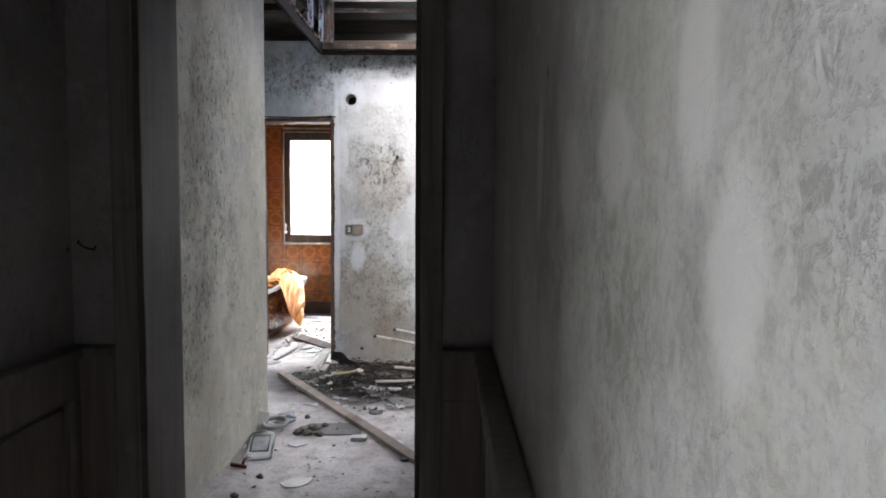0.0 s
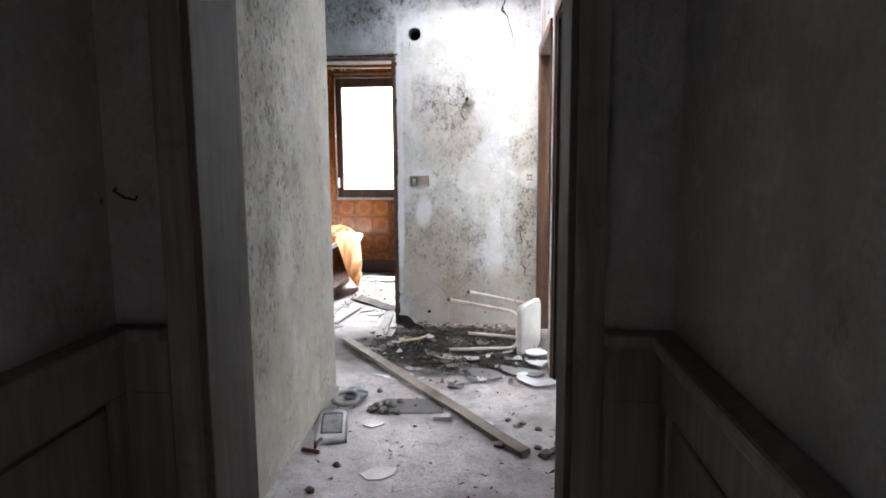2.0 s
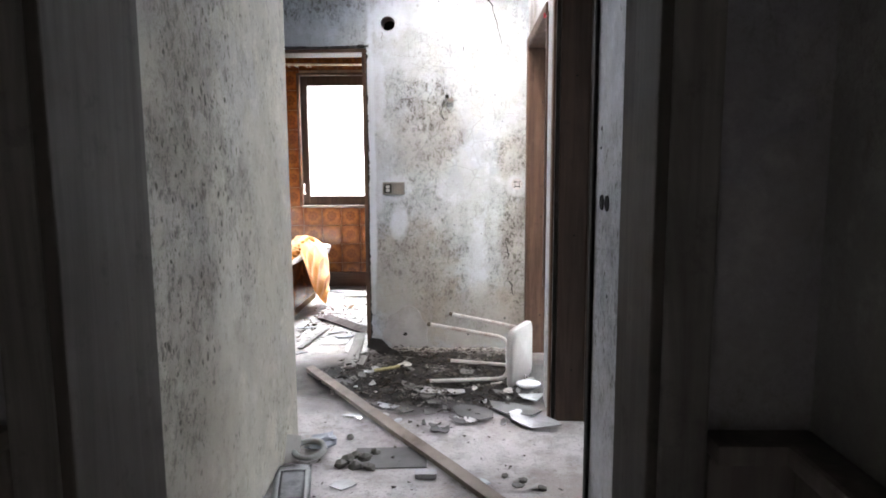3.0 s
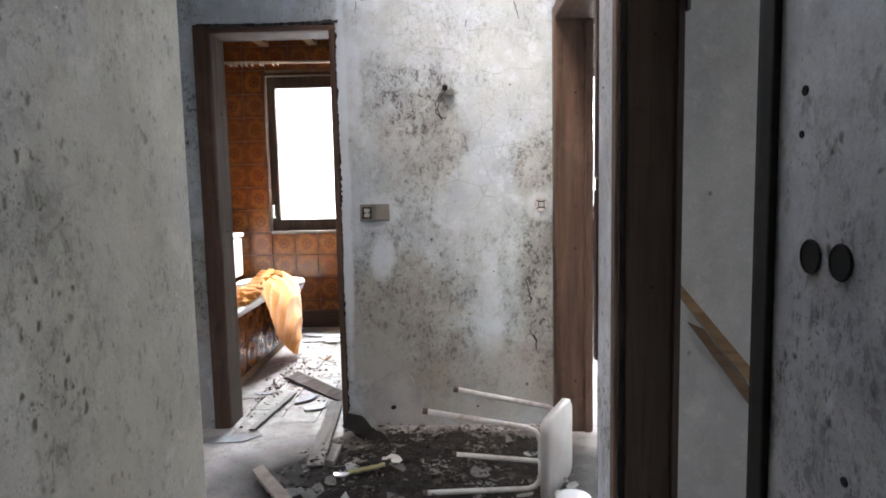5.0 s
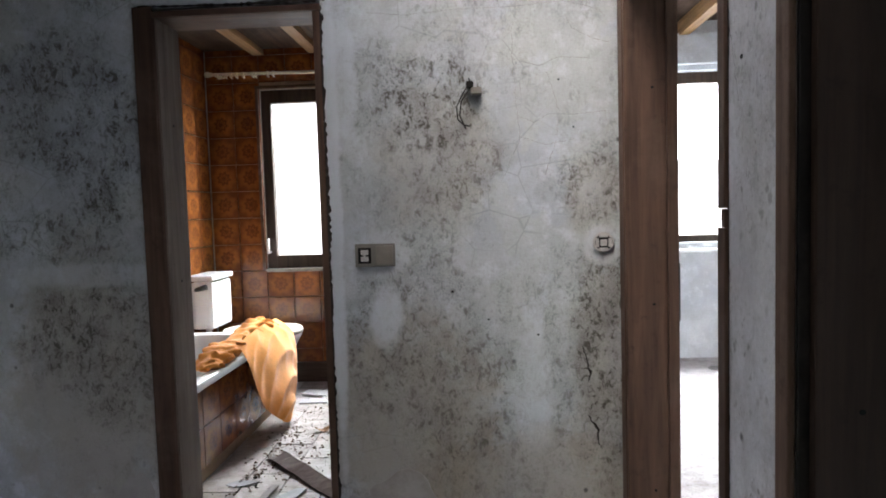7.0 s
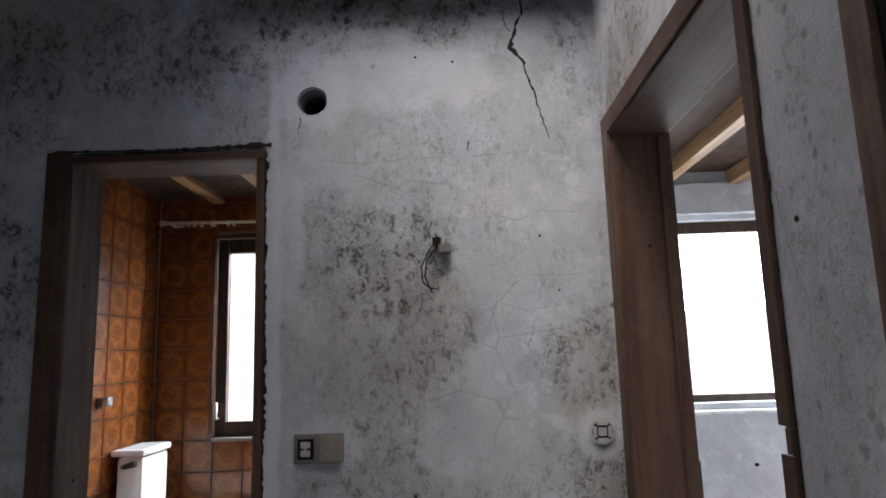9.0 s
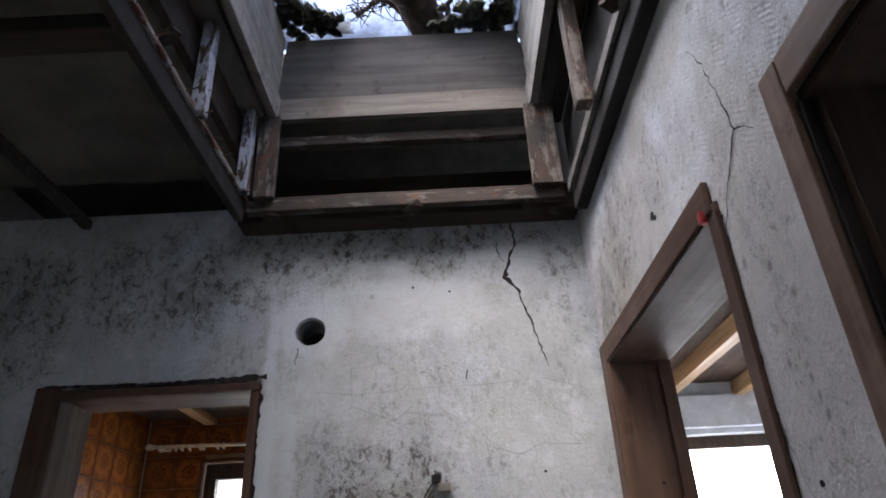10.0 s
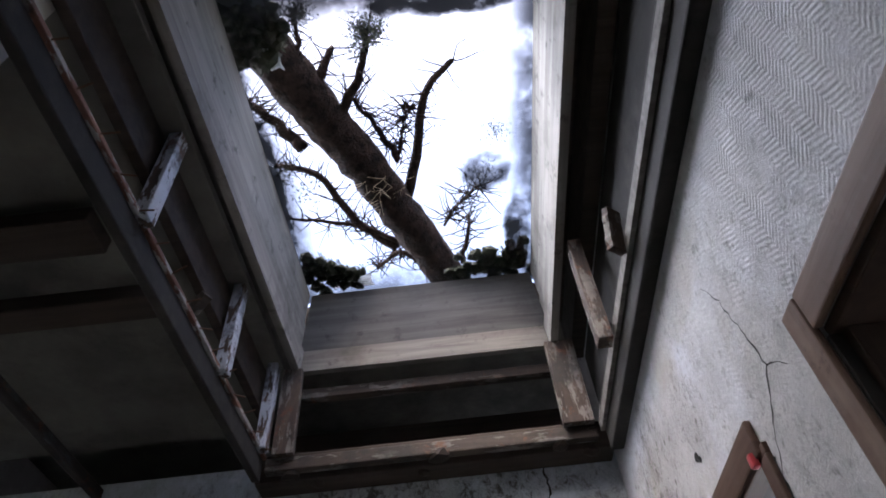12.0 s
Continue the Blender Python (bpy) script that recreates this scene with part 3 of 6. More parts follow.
part_box("strike_plate", plain("dull_steel", (0.10, 0.10, 0.10), 0.45, 0.8), d, (0.2345, 5.219, 0.86), (0.2395, 5.250, 1.06), 0.002)
TOOL_RED = plain("dull_red_plastic", (0.11, 0.016, 0.018), 0.5, 0, 0.3)
RED = plain("red_plastic", (0.42, 0.04, 0.05), 0.45, 0, 0.15)
part_box("red_cap", RED, d, (0.044, 4.378, 1.994), (0.058, 4.394, 2.019), 0.005, "red plastic cap")
d = thing("door_3", "dark brown door frame onto the stairs, no leaf", "door frame", (0.055, 3.6, 0), kind="structure")
part_box("casing", WORN_CASING, d, (0.052, 4.064, 0), (0.065, 4.112, 2.072), 0.004)
# near casing is black because its shade is put into the colour
part_box("casing_near", ROT_AND_SHADE, d, (0.052, 3.122, 0), (0.065, 3.165, 2.072), 0.004)
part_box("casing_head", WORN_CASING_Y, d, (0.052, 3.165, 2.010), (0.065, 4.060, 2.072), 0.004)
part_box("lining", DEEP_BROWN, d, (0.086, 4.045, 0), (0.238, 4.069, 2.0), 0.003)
# flat black strip stands in for the shade in the gap behind the casing
part_box("seal_strip", ROT_AND_SHADE, d, (0.0665, 4.060, 0), (0.0855, 4.0685, 2.0), 0.002, "black strip for the shade in the gap behind the casing")
# near lining blackened for shade like its casing
part_box("lining_near", ROT_AND_SHADE, d, (0.058, 3.161, 0), (0.250, 3.185, 2.0), 0.003)
part_box("lining_head", DEEP_BROWN, d, (0.072, 3.161, 2.0), (0.250, 4.069, 2.018), 0.003)
part_box("door_stop", DEEP_BROWN, d, (0.222, 4.030, 0), (0.242, 4.046, 2.0), 0.003)
STEEL = bpy.data.materials["dull_steel"]
part_box("hinge", STEEL, d, (0.242, 4.022, 0.10), (0.254, 4.052, 0.17), 0.003)
part_box("hinge", STEEL, d, (0.242, 4.022, 1.72), (0.254, 4.052, 1.79), 0.003)
for x, y, z, s in ((-0.98, 5.22, 2.545, 0.03), (-0.90, 5.26, 2.53, 0.025), (-0.50, 5.215, 2.55, 0.035), (-0.56, 5.26, 2.53, 0.02), (-0.12, 5.22, 2.545, 0.03), (-0.02, 5.25, 2.535, 0.03)):
    DARK_LUMPS.append((x, y, z, s))
ENTRY = wood("grimy_entry_casing", (0.13, 0.118, 0.105), (0.24, 0.22, 0.20), 0.6, 2, 0.3, (0.08, 0.08, 0.07))
LININGP = wood("pale_painted_lining", (0.072, 0.062, 0.053), (0.112, 0.097, 0.084), 0.7, 2, 0.4, (0.05, 0.044, 0.038))
d = thing("door_4", "entry doorway with grimy painted casing and lining", "door frame", (-0.53, 2.0, 0), kind="structure")
part_box("casing", ENTRY, d, (-1.015, 1.855, 0), (-0.945, 1.879, 2.10), 0.005)
part_box("casing_right", ENTRY, d, (-0.106, 1.855, 0), (-0.040, 1.879, 2.10), 0.005)
part_box("casing_head", ENTRY, d, (-0.945, 1.855, 2.03), (-0.115, 1.879, 2.10), 0.005)
part_box("lining", LININGP, d, (-0.954, 1.860, 0), (-0.925, 2.125, 2.04), 0.004)
part_box("lining_right", LININGP, d, (-0.122, 1.860, 0), (-0.101, 2.045, 2.04), 0.004)
part_box("lining_head", LININGP, d, (-0.925, 1.860, 2.03), (-0.122, 2.125, 2.055), 0.004)
part_box("hall_casing", LININGP, d, (-0.99, 2.111, 0), (-0.93, 2.13, 2.10), 0.004)


# ---- wainscot of the vestibule ----
def wainscot(name, label, root, along, length, out, panels):
    """Panelling from root along one way; out points into the room."""
    w = thing(name, label, "wainscot", root, kind="structure")
    a, o, r = Vector(along), Vector(out), Vector(root)

    def slab(kind, s0, s1, d0, d1, z0, z1, bev=0.004):
        p, q = r + a * s0 + o * d0, r + a * s1 + o * d1
        lo = [min(p[i], q[i]) for i in range(2)] + [z0]
        hi = [max(p[i], q[i]) for i in range(2)] + [z1]
        part_box(kind, WAINSCOT, w, lo, hi, bev)
    slab("backing", 0, length, 0.001, 0.010, 0, 0.84, 0)
    slab("cap_rail", 0, length, 0.001, 0.060, 0.845, 0.875, 0.008)
    slab("top_rail", 0, length, 0.010, 0.030, 0.72, 0.845)
    slab("bottom_rail", 0, length, 0.010, 0.030, 0, 0.14)
    if length < 0.2:
        slab("stile", 0, length, 0.010, 0.029, 0.14, 0.72)
        return w
    n = panels
    for i in range(n + 1):
        s = (length - 0.08) * i / n
        slab("stile", s, s + 0.08, 0.010, 0.029, 0.14, 0.72)
    for i in range(n):
        s = (length - 0.08) * i / n + 0.08
        e = (length - 0.08) * (i + 1) / n
        slab("panel", s + 0.014, e - 0.014, 0.010, 0.024, 0.154, 0.706, 0.008)
    return w


wainscot("wainscot_right", "dark brown wooden wainscot with recessed panels", (0.11, -2.4, 0), (0, 1, 0), 4.28, (-1, 0, 0), 6)
wainscot("wainscot_left", "dark brown wooden wainscot with recessed panels", (-1.15, 0.2, 0), (0, 1, 0), 1.68, (1, 0, 0), 2)
wainscot("wainscot_entry", "short brown wainscot beside the entry casing", (-0.04, 1.88, 0), (1, 0, 0), 0.12, (0, -1, 0), 1)
wainscot("wainscot_entry", "short brown wainscot beside the entry casing", (-1.12, 1.88, 0), (1, 0, 0), 0.105, (0, -1, 0), 1)

# ---- skylight ----
s = thing("skylight", "weathered timber skylight shaft under a dirty pane", "skylight", (-0.53, 4.5, 2.93), kind="structure")
RIM, HEAD = 2.93, 3.30


def sheet(name, mat, quad, thick, parent, label=""):
    """A board: a quad thickened along its normal."""
    bm = bmesh.new()
    v = [Vector(p) for p in quad]
    n = (v[1] - v[0]).cross(v[2] - v[0]).normalized() * thick
    a = [bm.verts.new(p) for p in v]
    b = [bm.verts.new(p + n) for p in v]
    m = len(v)
    bm.faces.new(a[::-1])
    bm.faces.new(b)
    for i in range(m):
        bm.faces.new((a[i], a[(i + 1) % m], b[(i + 1) % m], b[i]))
    bmesh.ops.recalc_face_normals(bm, faces=bm.faces)
    return part(name, bm, mat, parent, label)


def shaft(z):
    f = (z - RIM) / (HEAD - RIM)
    return SX0 + 0.035 * f, SX1 - 0.035 * f, SY0 + 0.03 * f, SY1 - 0.035 * f


for z0, z1, inset in ((RIM, RIM + 0.085, -0.022), (RIM + 0.087, 3.15, 0.0), (3.152, HEAD, 0.006)):
    a, b = shaft(z0), shaft(z1)
    i = inset
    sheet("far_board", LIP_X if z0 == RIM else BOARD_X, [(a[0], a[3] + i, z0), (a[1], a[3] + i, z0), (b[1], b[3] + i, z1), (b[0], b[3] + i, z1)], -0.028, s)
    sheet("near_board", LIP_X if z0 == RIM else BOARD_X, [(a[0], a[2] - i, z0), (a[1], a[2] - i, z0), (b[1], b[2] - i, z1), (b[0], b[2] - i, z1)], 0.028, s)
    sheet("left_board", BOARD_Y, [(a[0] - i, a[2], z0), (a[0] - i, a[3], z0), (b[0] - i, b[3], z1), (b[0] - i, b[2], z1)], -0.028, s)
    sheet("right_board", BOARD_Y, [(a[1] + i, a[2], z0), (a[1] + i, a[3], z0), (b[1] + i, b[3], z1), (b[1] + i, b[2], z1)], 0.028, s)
part_box("curb", TIMBER, s, (SX0 - 0.06, SY0 - 0.06, TOP - 0.1), (SX0 - 0.032, SY1 + 0.06, HEAD))
part_box("curb", TIMBER, s, (SX1 + 0.032, SY0 - 0.06, TOP - 0.1), (SX1 + 0.06, SY1 + 0.06, HEAD))
part_box("curb", TIMBER, s, (SX0, SY1 + 0.032, TOP - 0.1), (SX1, SY1 + 0.06, HEAD))
part_box("curb", TIMBER, s, (SX0, SY0 - 0.06, TOP - 0.1), (SX1, SY0 - 0.032, HEAD))

# ---- ceiling framing ----
f = thing("ceiling_frame", "exposed ceiling timbers with peeling paint round the skylight", "timber frame", (-0.5, 5.2, 2.57), kind="structure")
part_box("far_plate", STUD_X, f, (-1.06, 5.19, 2.56), (0.0, 5.225, 2.605), 0.005)
part_box("far_beam", TIMBER, f, (-1.10, 5.23, 2.543), (0.05, 5.325, 2.64), 0.006)
part_box("back_plate", STUD_X, f, (-1.0, 5.24, 2.86), (0.0, 5.28, 2.90), 0.005)
part_box("left_plate", ROT_AND_SHADE, f, (-1.092, 3.0, 2.525), (-1.066, 5.19, 2.599), 0.005)
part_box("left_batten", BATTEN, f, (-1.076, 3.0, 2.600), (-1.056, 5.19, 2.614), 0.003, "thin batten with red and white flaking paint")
# plate fills the dark gap at the wall top, shade as colour
part_box("right_plate", ROT_AND_SHADE, f, (0.024, 3.0, 2.505), (0.0645, 5.19, 2.66), 0.006, "black wall plate with the shade of the wall top in its colour")
part_box("right_batten", LIP_X, f, (0.010, 3.0, 2.575), (0.0235, 5.19, 2.612), 0.002)
part_box("near_beam", TIMBER, f, (-1.115, 2.95, 2.54), (0.045, 3.0, 2.68), 0.006)
for y in (3.08, 3.62, 4.20, 4.74, 5.13):
    part_box("left_stud", STUD, f, (-1.075, y - 0.022, 2.60), (-1.040, y + 0.022, 2.93), 0.004)
part_box("corner_stud", STUD_B, f, (-1.035, 5.16, 2.60), (-0.965, 5.188, 2.935), 0.004)
part_box("corner_stud", STUD_B, f, (-0.105, 5.16, 2.60), (-0.005, 5.188, 2.935), 0.004)
for y in (3.70, 4.715):
    part_box("right_stud", STUD_B, f, (-0.045, y - 0.024, 2.545), (-0.004, y + 0.024, 2.935), 0.004)
part_box("side_beam", TIMBER, f, (-1.1195, 3.0, 2.775), (-1.090, 5.3, 2.928), 0.004)
part_box("side_board", ATTIC, f, (-1.20, 3.0, 2.93), (-1.03, 5.3, 2.96), 0.003)
# dark board added to cover the pale wall top
part_box("upper_panel", ROT_AND_SHADE, f, (0.052, 3.0, 2.662), (0.0645, 5.29, 2.948), 0.003)
part_box("attic_panel", TIMBER, f, (0.0, 3.0, 2.95), (0.05, 5.3, 3.25), 0.003)
part_box("back_beam", TIMBER, f, (-1.1, 5.50, 2.78), (0.05, 5.56, 2.88), 0.004)
b = thing("ceiling_battens", "loose brown battens under the dark ceiling", "batten", (-1.5, 4.5, 2.65), kind="structure")
part_box("batten", TIMBER, b, (-2.6, 4.46, 2.64), (-1.14, 4.54, 2.69), 0.005)
part_box("batten", TIMBER, b, (-2.6, 4.25, 2.70), (-1.24, 4.36, 2.75), 0.005)
part_box("beam", STUD_Y, b, (-1.675, 3.82, 2.60), (-1.645, 5.32, 2.635), 0.006)

# ---- windows ----
FRAME = wood("dark_window_wood", (0.035, 0.022, 0.016), (0.075, 0.048, 0.035), 0.45, 2, 0.2, (0.12, 0.09, 0.07))
PANE, pt, pb = material("window_pane", 0.05)
pb.inputs["Transmission Weight"].default_value = 1.0
pb.inputs["IOR"].default_value = 1.02


def window(name, label, x0, x1, z0, z1, y, mullions, w=0.09, depth=0.06, low=0.1):
    o = thing(name, label, "window", ((x0 + x1) / 2, y, z0), kind="structure")
    part_box("jamb", FRAME, o, (x0, y, z0), (x0 + w, y + depth, z1), 0.005)
    part_box("jamb", FRAME, o, (x1 - w, y, z0), (x1, y + depth, z1), 0.005)
    part_box("sill_bar", FRAME, o, (x0 + w, y, z0), (x1 - w, y + depth, z0 + low), 0.005)
    part_box("head_bar", FRAME, o, (x0 + w, y, z1 - max(w * 1.2, 0.09)), (x1 - w, y + depth, z1), 0.005)
    for mx in mullions:
        part_box("mullion", FRAME, o, (mx - 0.05, y, z0 + low), (mx + 0.05, y + depth, z1 - max(w * 1.2, 0.09)), 0.005)
    p = part_box("pane", PANE, o, (x0 + w * 0.7, y + depth * 0.5, z0 + w * 0.7), (x1 - w * 0.7, y + depth * 0.5 + 0.004, z1 - w * 0.7), 0)
    p.visible_shadow = False
    return o


TAN = wood("tan_window_trim", (0.05, 0.028, 0.016), (0.09, 0.052, 0.03), 0.6, 2, 0.3)
w = window("window_1", "dark wooden bathroom window, blown-out daylight behind", -2.062, -1.10, 0.86, 2.20, 7.765, (), 0.082)
part_box("trim", TAN, w, (-2.075, 7.705, 0.85), (-2.052, 7.768, 2.225), 0.003)
part_box("trim", TAN, w, (-2.075, 7.705, 2.201), (-1.08, 7.768, 2.225), 0.003)
part_box("window_sill", plain("dirty_sill", (0.22, 0.20, 0.18), 0.7), w, (-2.05, 7.705, 0.838), (-1.08, 7.768, 0.862), 0.003)
bm = bmesh.new()
tube(bm, [(-2.03, 7.77, 0.985), (-2.03, 7.725, 0.985), (-2.03, 7.72, 1.0), (-2.025, 7.715, 1.09)], 0.009, 8)
part("handle", bm, plain("worn_white_metal", (0.7, 0.7, 0.7), 0.35), w, "worn white handle", True)
w = window("window_2", "wide brown window of the white room", 0.65, 2.85, 0.945, 2.32, 8.34, (2.45,), 0.06, 0.06, 0.055)
part_box("window_sill", plain("white_sill", (0.8, 0.8, 0.8), 0.5), w, (0.6, 8.19, 0.865), (2.9, 8.338, 0.895), 0.006)
part_box("shutter_box", WHITE_PLASTER, w, (0.6, 8.20, 2.36), (2.9, 8.249, 2.60), 0.006)
solid("joist", JOIST, [((-2.08 + 0.0, 5.5, 2.448), (-2.0, 7.73, 2.491))], "pale wooden ceiling joist", "joist", "structure", 0.003, "joists")
for x in (-1.62, -1.16):
    copy_thing(bpy.data.objects["joist"], pose(x + 2.04, 0, 0))
solid("joist_room", JOIST, [((0.62, 4.4, 2.585), (0.70, 8.24, 2.695))], "pale wooden ceiling joist", "joist", "structure", 0.003, "room joists")
for x in (0.55, 1.1, 1.65):
    copy_thing(bpy.data.objects["joist_room"], pose(x, 0, 0))
r = thing("handrail", "plain wooden handrail boards descending along the stair wall", "handrail", (0.3, 4.16, 0.85))
RAILW = wood("brown_handrail_wood", (0.16, 0.092, 0.045), (0.27, 0.17, 0.09), 0.5, 0, 0.1)
sheet("rail", RAILW, [(0.245, 4.16, 0.958), (0.245, 4.16, 0.916), (0.90, 4.16, 0.085), (0.90, 4.16, 0.170)], -0.03, r)
sheet("lower_rail", wood("dark_handrail_batten", (0.09, 0.052, 0.027), (0.16, 0.10, 0.055), 0.55, 0, 0.1), [(0.362, 4.16, 0.762), (0.310, 4.16, 0.786), (0.90, 4.16, -0.020), (0.90, 4.16, 0.068)], -0.022, r)

# ---- bathroom fittings ----
WHITE = plain("grimy_white_enamel", (0.74, 0.74, 0.73), 0.25, 0, 0.08, 5.0, (0.35, 0.32, 0.28), 0.35)
bm = bmesh.new()
tub = thing("bathtub", "grimy white bathtub built in behind brown tiles", "bathtub", (-2.1, 6.3, 0))


def rounded(cx, cy, hx, hy, r, z, n=6):
    pts = []
    for k4, (sx, sy) in enumerate(((1, 1), (-1, 1), (-1, -1), (1, -1))):
        for i in range(n + 1):
            a = math.pi / 2 * (k4 + i / n)
            pts.append((cx + sx * (hx - r) + r * math.cos(a), cy + sy * (hy - r) + r * math.sin(a), z))
    return pts


def loft(bm, loops, close_last=True, close_first=False):
    rings = [[bm.verts.new(p) for p in l] for l in loops]
    for a, b in zip(rings, rings[1:]):
        m = len(a)
        for i in range(m):
            bm.faces.new((a[i], a[(i + 1) % m], b[(i + 1) % m], b[i]))
    if close_last:
        bm.faces.new(rings[-1])
    if close_first:
        bm.faces.new(rings[0][::-1])


TX, TY = -2.10, 6.31
loft(bm, [rounded(TX, TY, 0.348, 0.795, 0.02, 0.462), rounded(TX, TY, 0.350, 0.797, 0.02, 0.495), rounded(TX, TY, 0.342, 0.79, 0.02, 0.503),
          rounded(TX, TY, 0.290, 0.735, 0.12, 0.503), rounded(TX, TY, 0.278, 0.722, 0.12, 0.492), rounded(TX, TY, 0.262, 0.69, 0.13, 0.35),
          rounded(TX, TY, 0.235, 0.62, 0.14, 0.14), rounded(TX, TY, 0.18, 0.55, 0.12, 0.10)])
bmesh.ops.recalc_face_normals(bm, faces=bm.faces)
part("basin", bm, WHITE, tub, "", True)
bm = bmesh.new()
loft(bm, [[(-2.17 + 0.04 * math.cos(a), 6.996 - d, 0.42 + 0.04 * math.sin(a)) for a in [2 * math.pi * i / 14 for i in range(14)]] for d in (0, 0.012)], True, True)
bmesh.ops.recalc_face_normals(bm, faces=bm.faces)
part("overflow", bm, STEEL, tub, "dark overflow fitting")
TILE, tt, tb = material("brown_flower_tile", 0.16)
k = Net(tt)
tc = k.n.new("ShaderNodeTexCoord").outputs["Object"]
dist = k.n.new("ShaderNodeVectorMath")
dist.operation = "LENGTH"
k.l.new(tc, dist.inputs[0])
r = dist.outputs["Value"]
sep = k.n.new("ShaderNodeSeparateXYZ")
k.l.new(tc, sep.inputs[0])
ang = k.n.new("ShaderNodeMath")
ang.operation = "ARCTAN2"
k.l.new(sep.outputs[2], ang.inputs[0])
k.l.new(sep.outputs[0], ang.inputs[1])
petal = k.math("MULTIPLY", k.math("SINE", k.math("MULTIPLY", ang.outputs[0], 8.0, False), 0, False), 0.007, False)
rr = k.math("ADD", r, petal, False)
cloud = k.noise(16.0, 5, 0.65)
glow = k.ramp(rr, (0.0, 0.25), (0.014, 0.05), (0.019, 0.55), (0.029, 0.45), (0.035, 0.10), (0.044, 0.30), (0.056, 0.66), (0.075, 0.52), (0.100, 0.22))
glow = k.math("MULTIPLY", glow, k.math("ADD", k.ramp(cloud, (0.30, 0), (0.66, 0.9)), 0.45))
c = k.mix(glow, (0.080, 0.023, 0.008), (0.42, 0.145, 0.030))
c = k.mix(k.math("MULTIPLY", k.random(), 0.35), c, (0.12, 0.036, 0.012))
k.put(tb.inputs["Base Color"], c)
k.put(tb.inputs["Roughness"], k.math("ADD", k.math("MULTIPLY", k.noise(7.0, 5), 0.22), 0.10))
k.bump(tb, cloud, 0.15, 0.002)
GROUT = plain("brown_grout", (0.30, 0.21, 0.14), 0.9, 0, 0.3)

# towel over the bath's edge
CLOTH = plain("orange_towel_cloth", (0.76, 0.29, 0.045), 0.95, 0, 0.12, 30.0, (0.55, 0.22, 0.035), 0.3)
CLOTH.node_tree.nodes["Principled BSDF"].inputs["Sheen Weight"].default_value = 0.25


def ridge(a):
    """Soft cloth fold: round crests, narrow valleys, from -1 to 1."""
    return 2 * (1 - abs(math.sin(a / 2)) ** 1.3) - 1


def bend(p, q):
    """A smooth line through four corners, q from 0 to 1."""
    a, b, c, d = [Vector(v) for v in p]
    t = q * 3
    i = min(int(t), 2)
    t -= i
    k0, k1, k2, k3 = [(a, a, b, c), (a, b, c, d), (b, c, d, d)][i]
    return 0.5 * (2 * k1 + (k2 - k0) * t + (2 * k0 - 5 * k1 + 4 * k2 - k3) * t * t + (3 * k1 - k0 - 3 * k2 + k3) * t ** 3)


bm = bmesh.new()
NU, NV = 110, 120
near_hem = ((-1.80, 6.40, 0.556), (-1.725, 6.38, 0.46), (-1.650, 6.38, 0.23), (-1.630, 6.58, 0.085))
far_hem = ((-1.80, 7.12, 0.585), (-1.690, 7.12, 0.48), (-1.630, 6.97, 0.26), (-1.620, 6.84, 0.075))
grid = []
for j in range(NV + 1):
    q = j / NV
    row = []
    for i in range(NU + 1):
        w = i / NU
        p = bend(near_hem, q).lerp(bend(far_hem, q), w)
        across = math.sin(math.pi * w)
        full = math.sin(math.pi * min(1.0, 0.10 + 0.86 * q)) ** 0.7
        p.x += 0.050 * across * full
        p.z += 0.028 * across * (1 - q) ** 2 - 0.055 * across * q * q
        drift = noise.noise((w * 2.2, q * 2.6, 4)) * 1.3
        arc = q - 0.50 * (w - 0.55) ** 2 * 4 * (0.9 - 0.5 * q)
        swag = ridge(30 * arc + 2.0 * w + drift) * across ** 0.6 * min(1.0, 2.5 * q) * (0.75 + 0.25 * math.sin(7 * q + 3 * w))
        rib = ridge(24 * w + 4 * q * (w - 0.4) + drift) * (0.06 + 0.94 * (1 - q) ** 3)
        p.x += 0.016 * swag * full + 0.011 * rib * min(1.0, 6 * q + 0.2)
        p.z += 0.006 * swag * (1 - q)
        p.x = max(p.x, -1.776 if p.z < 0.50 else -2.0)
        p.z = max(p.z, 0.012)
        row.append(bm.verts.new(p))
    grid.append(row)
for a, b in zip(grid, grid[1:]):
    for i in range(NU):
        bm.faces.new((a[i], a[i + 1], b[i + 1], b[i]))
NS, NR = 220, 56
rings = []
for j in range(NS + 1):
    f = j / NS
    c = bend(((-1.812, 6.00, 0.525), (-1.835, 6.30, 0.540), (-1.845, 6.68, 0.552), (-1.850, 7.00, 0.560)), f)
    r = 0.010 + 0.048 * min(1.0, f * 3.2) ** 0.7 + 0.012 * math.sin(9 * f)
    ring = []
    for i in range(NR):
        a = 2 * math.pi * i / NR
        d = Vector((math.cos(a) * 1.35, 0, math.sin(a) * 0.80))
        soft = noise.noise((f * 7, math.cos(a) * 1.4, math.sin(a) * 1.4))
        crease = 0.20 * ridge(2 * a + 52 * f + 3.0 * soft) + 0.12 * ridge(3 * a + 88 * f - 2.2 * soft) + 0.05 * ridge(5 * a - 70 * f)
        p = c + d * r * (1 + crease + 0.18 * soft)
        p.y += 0.012 * soft
        p.z = max(p.z, 0.506)
        ring.append(bm.verts.new(p))
    rings.append(ring)
for a, b in zip(rings, rings[1:]):
    for i in range(NR):
        bm.faces.new((a[i], a[(i + 1) % NR], b[(i + 1) % NR], b[i]))
bm.faces.new(rings[0][::-1])
bm.faces.new(rings[-1])
tw = new("towel", mesh_of("towel", bm, CLOTH, True))
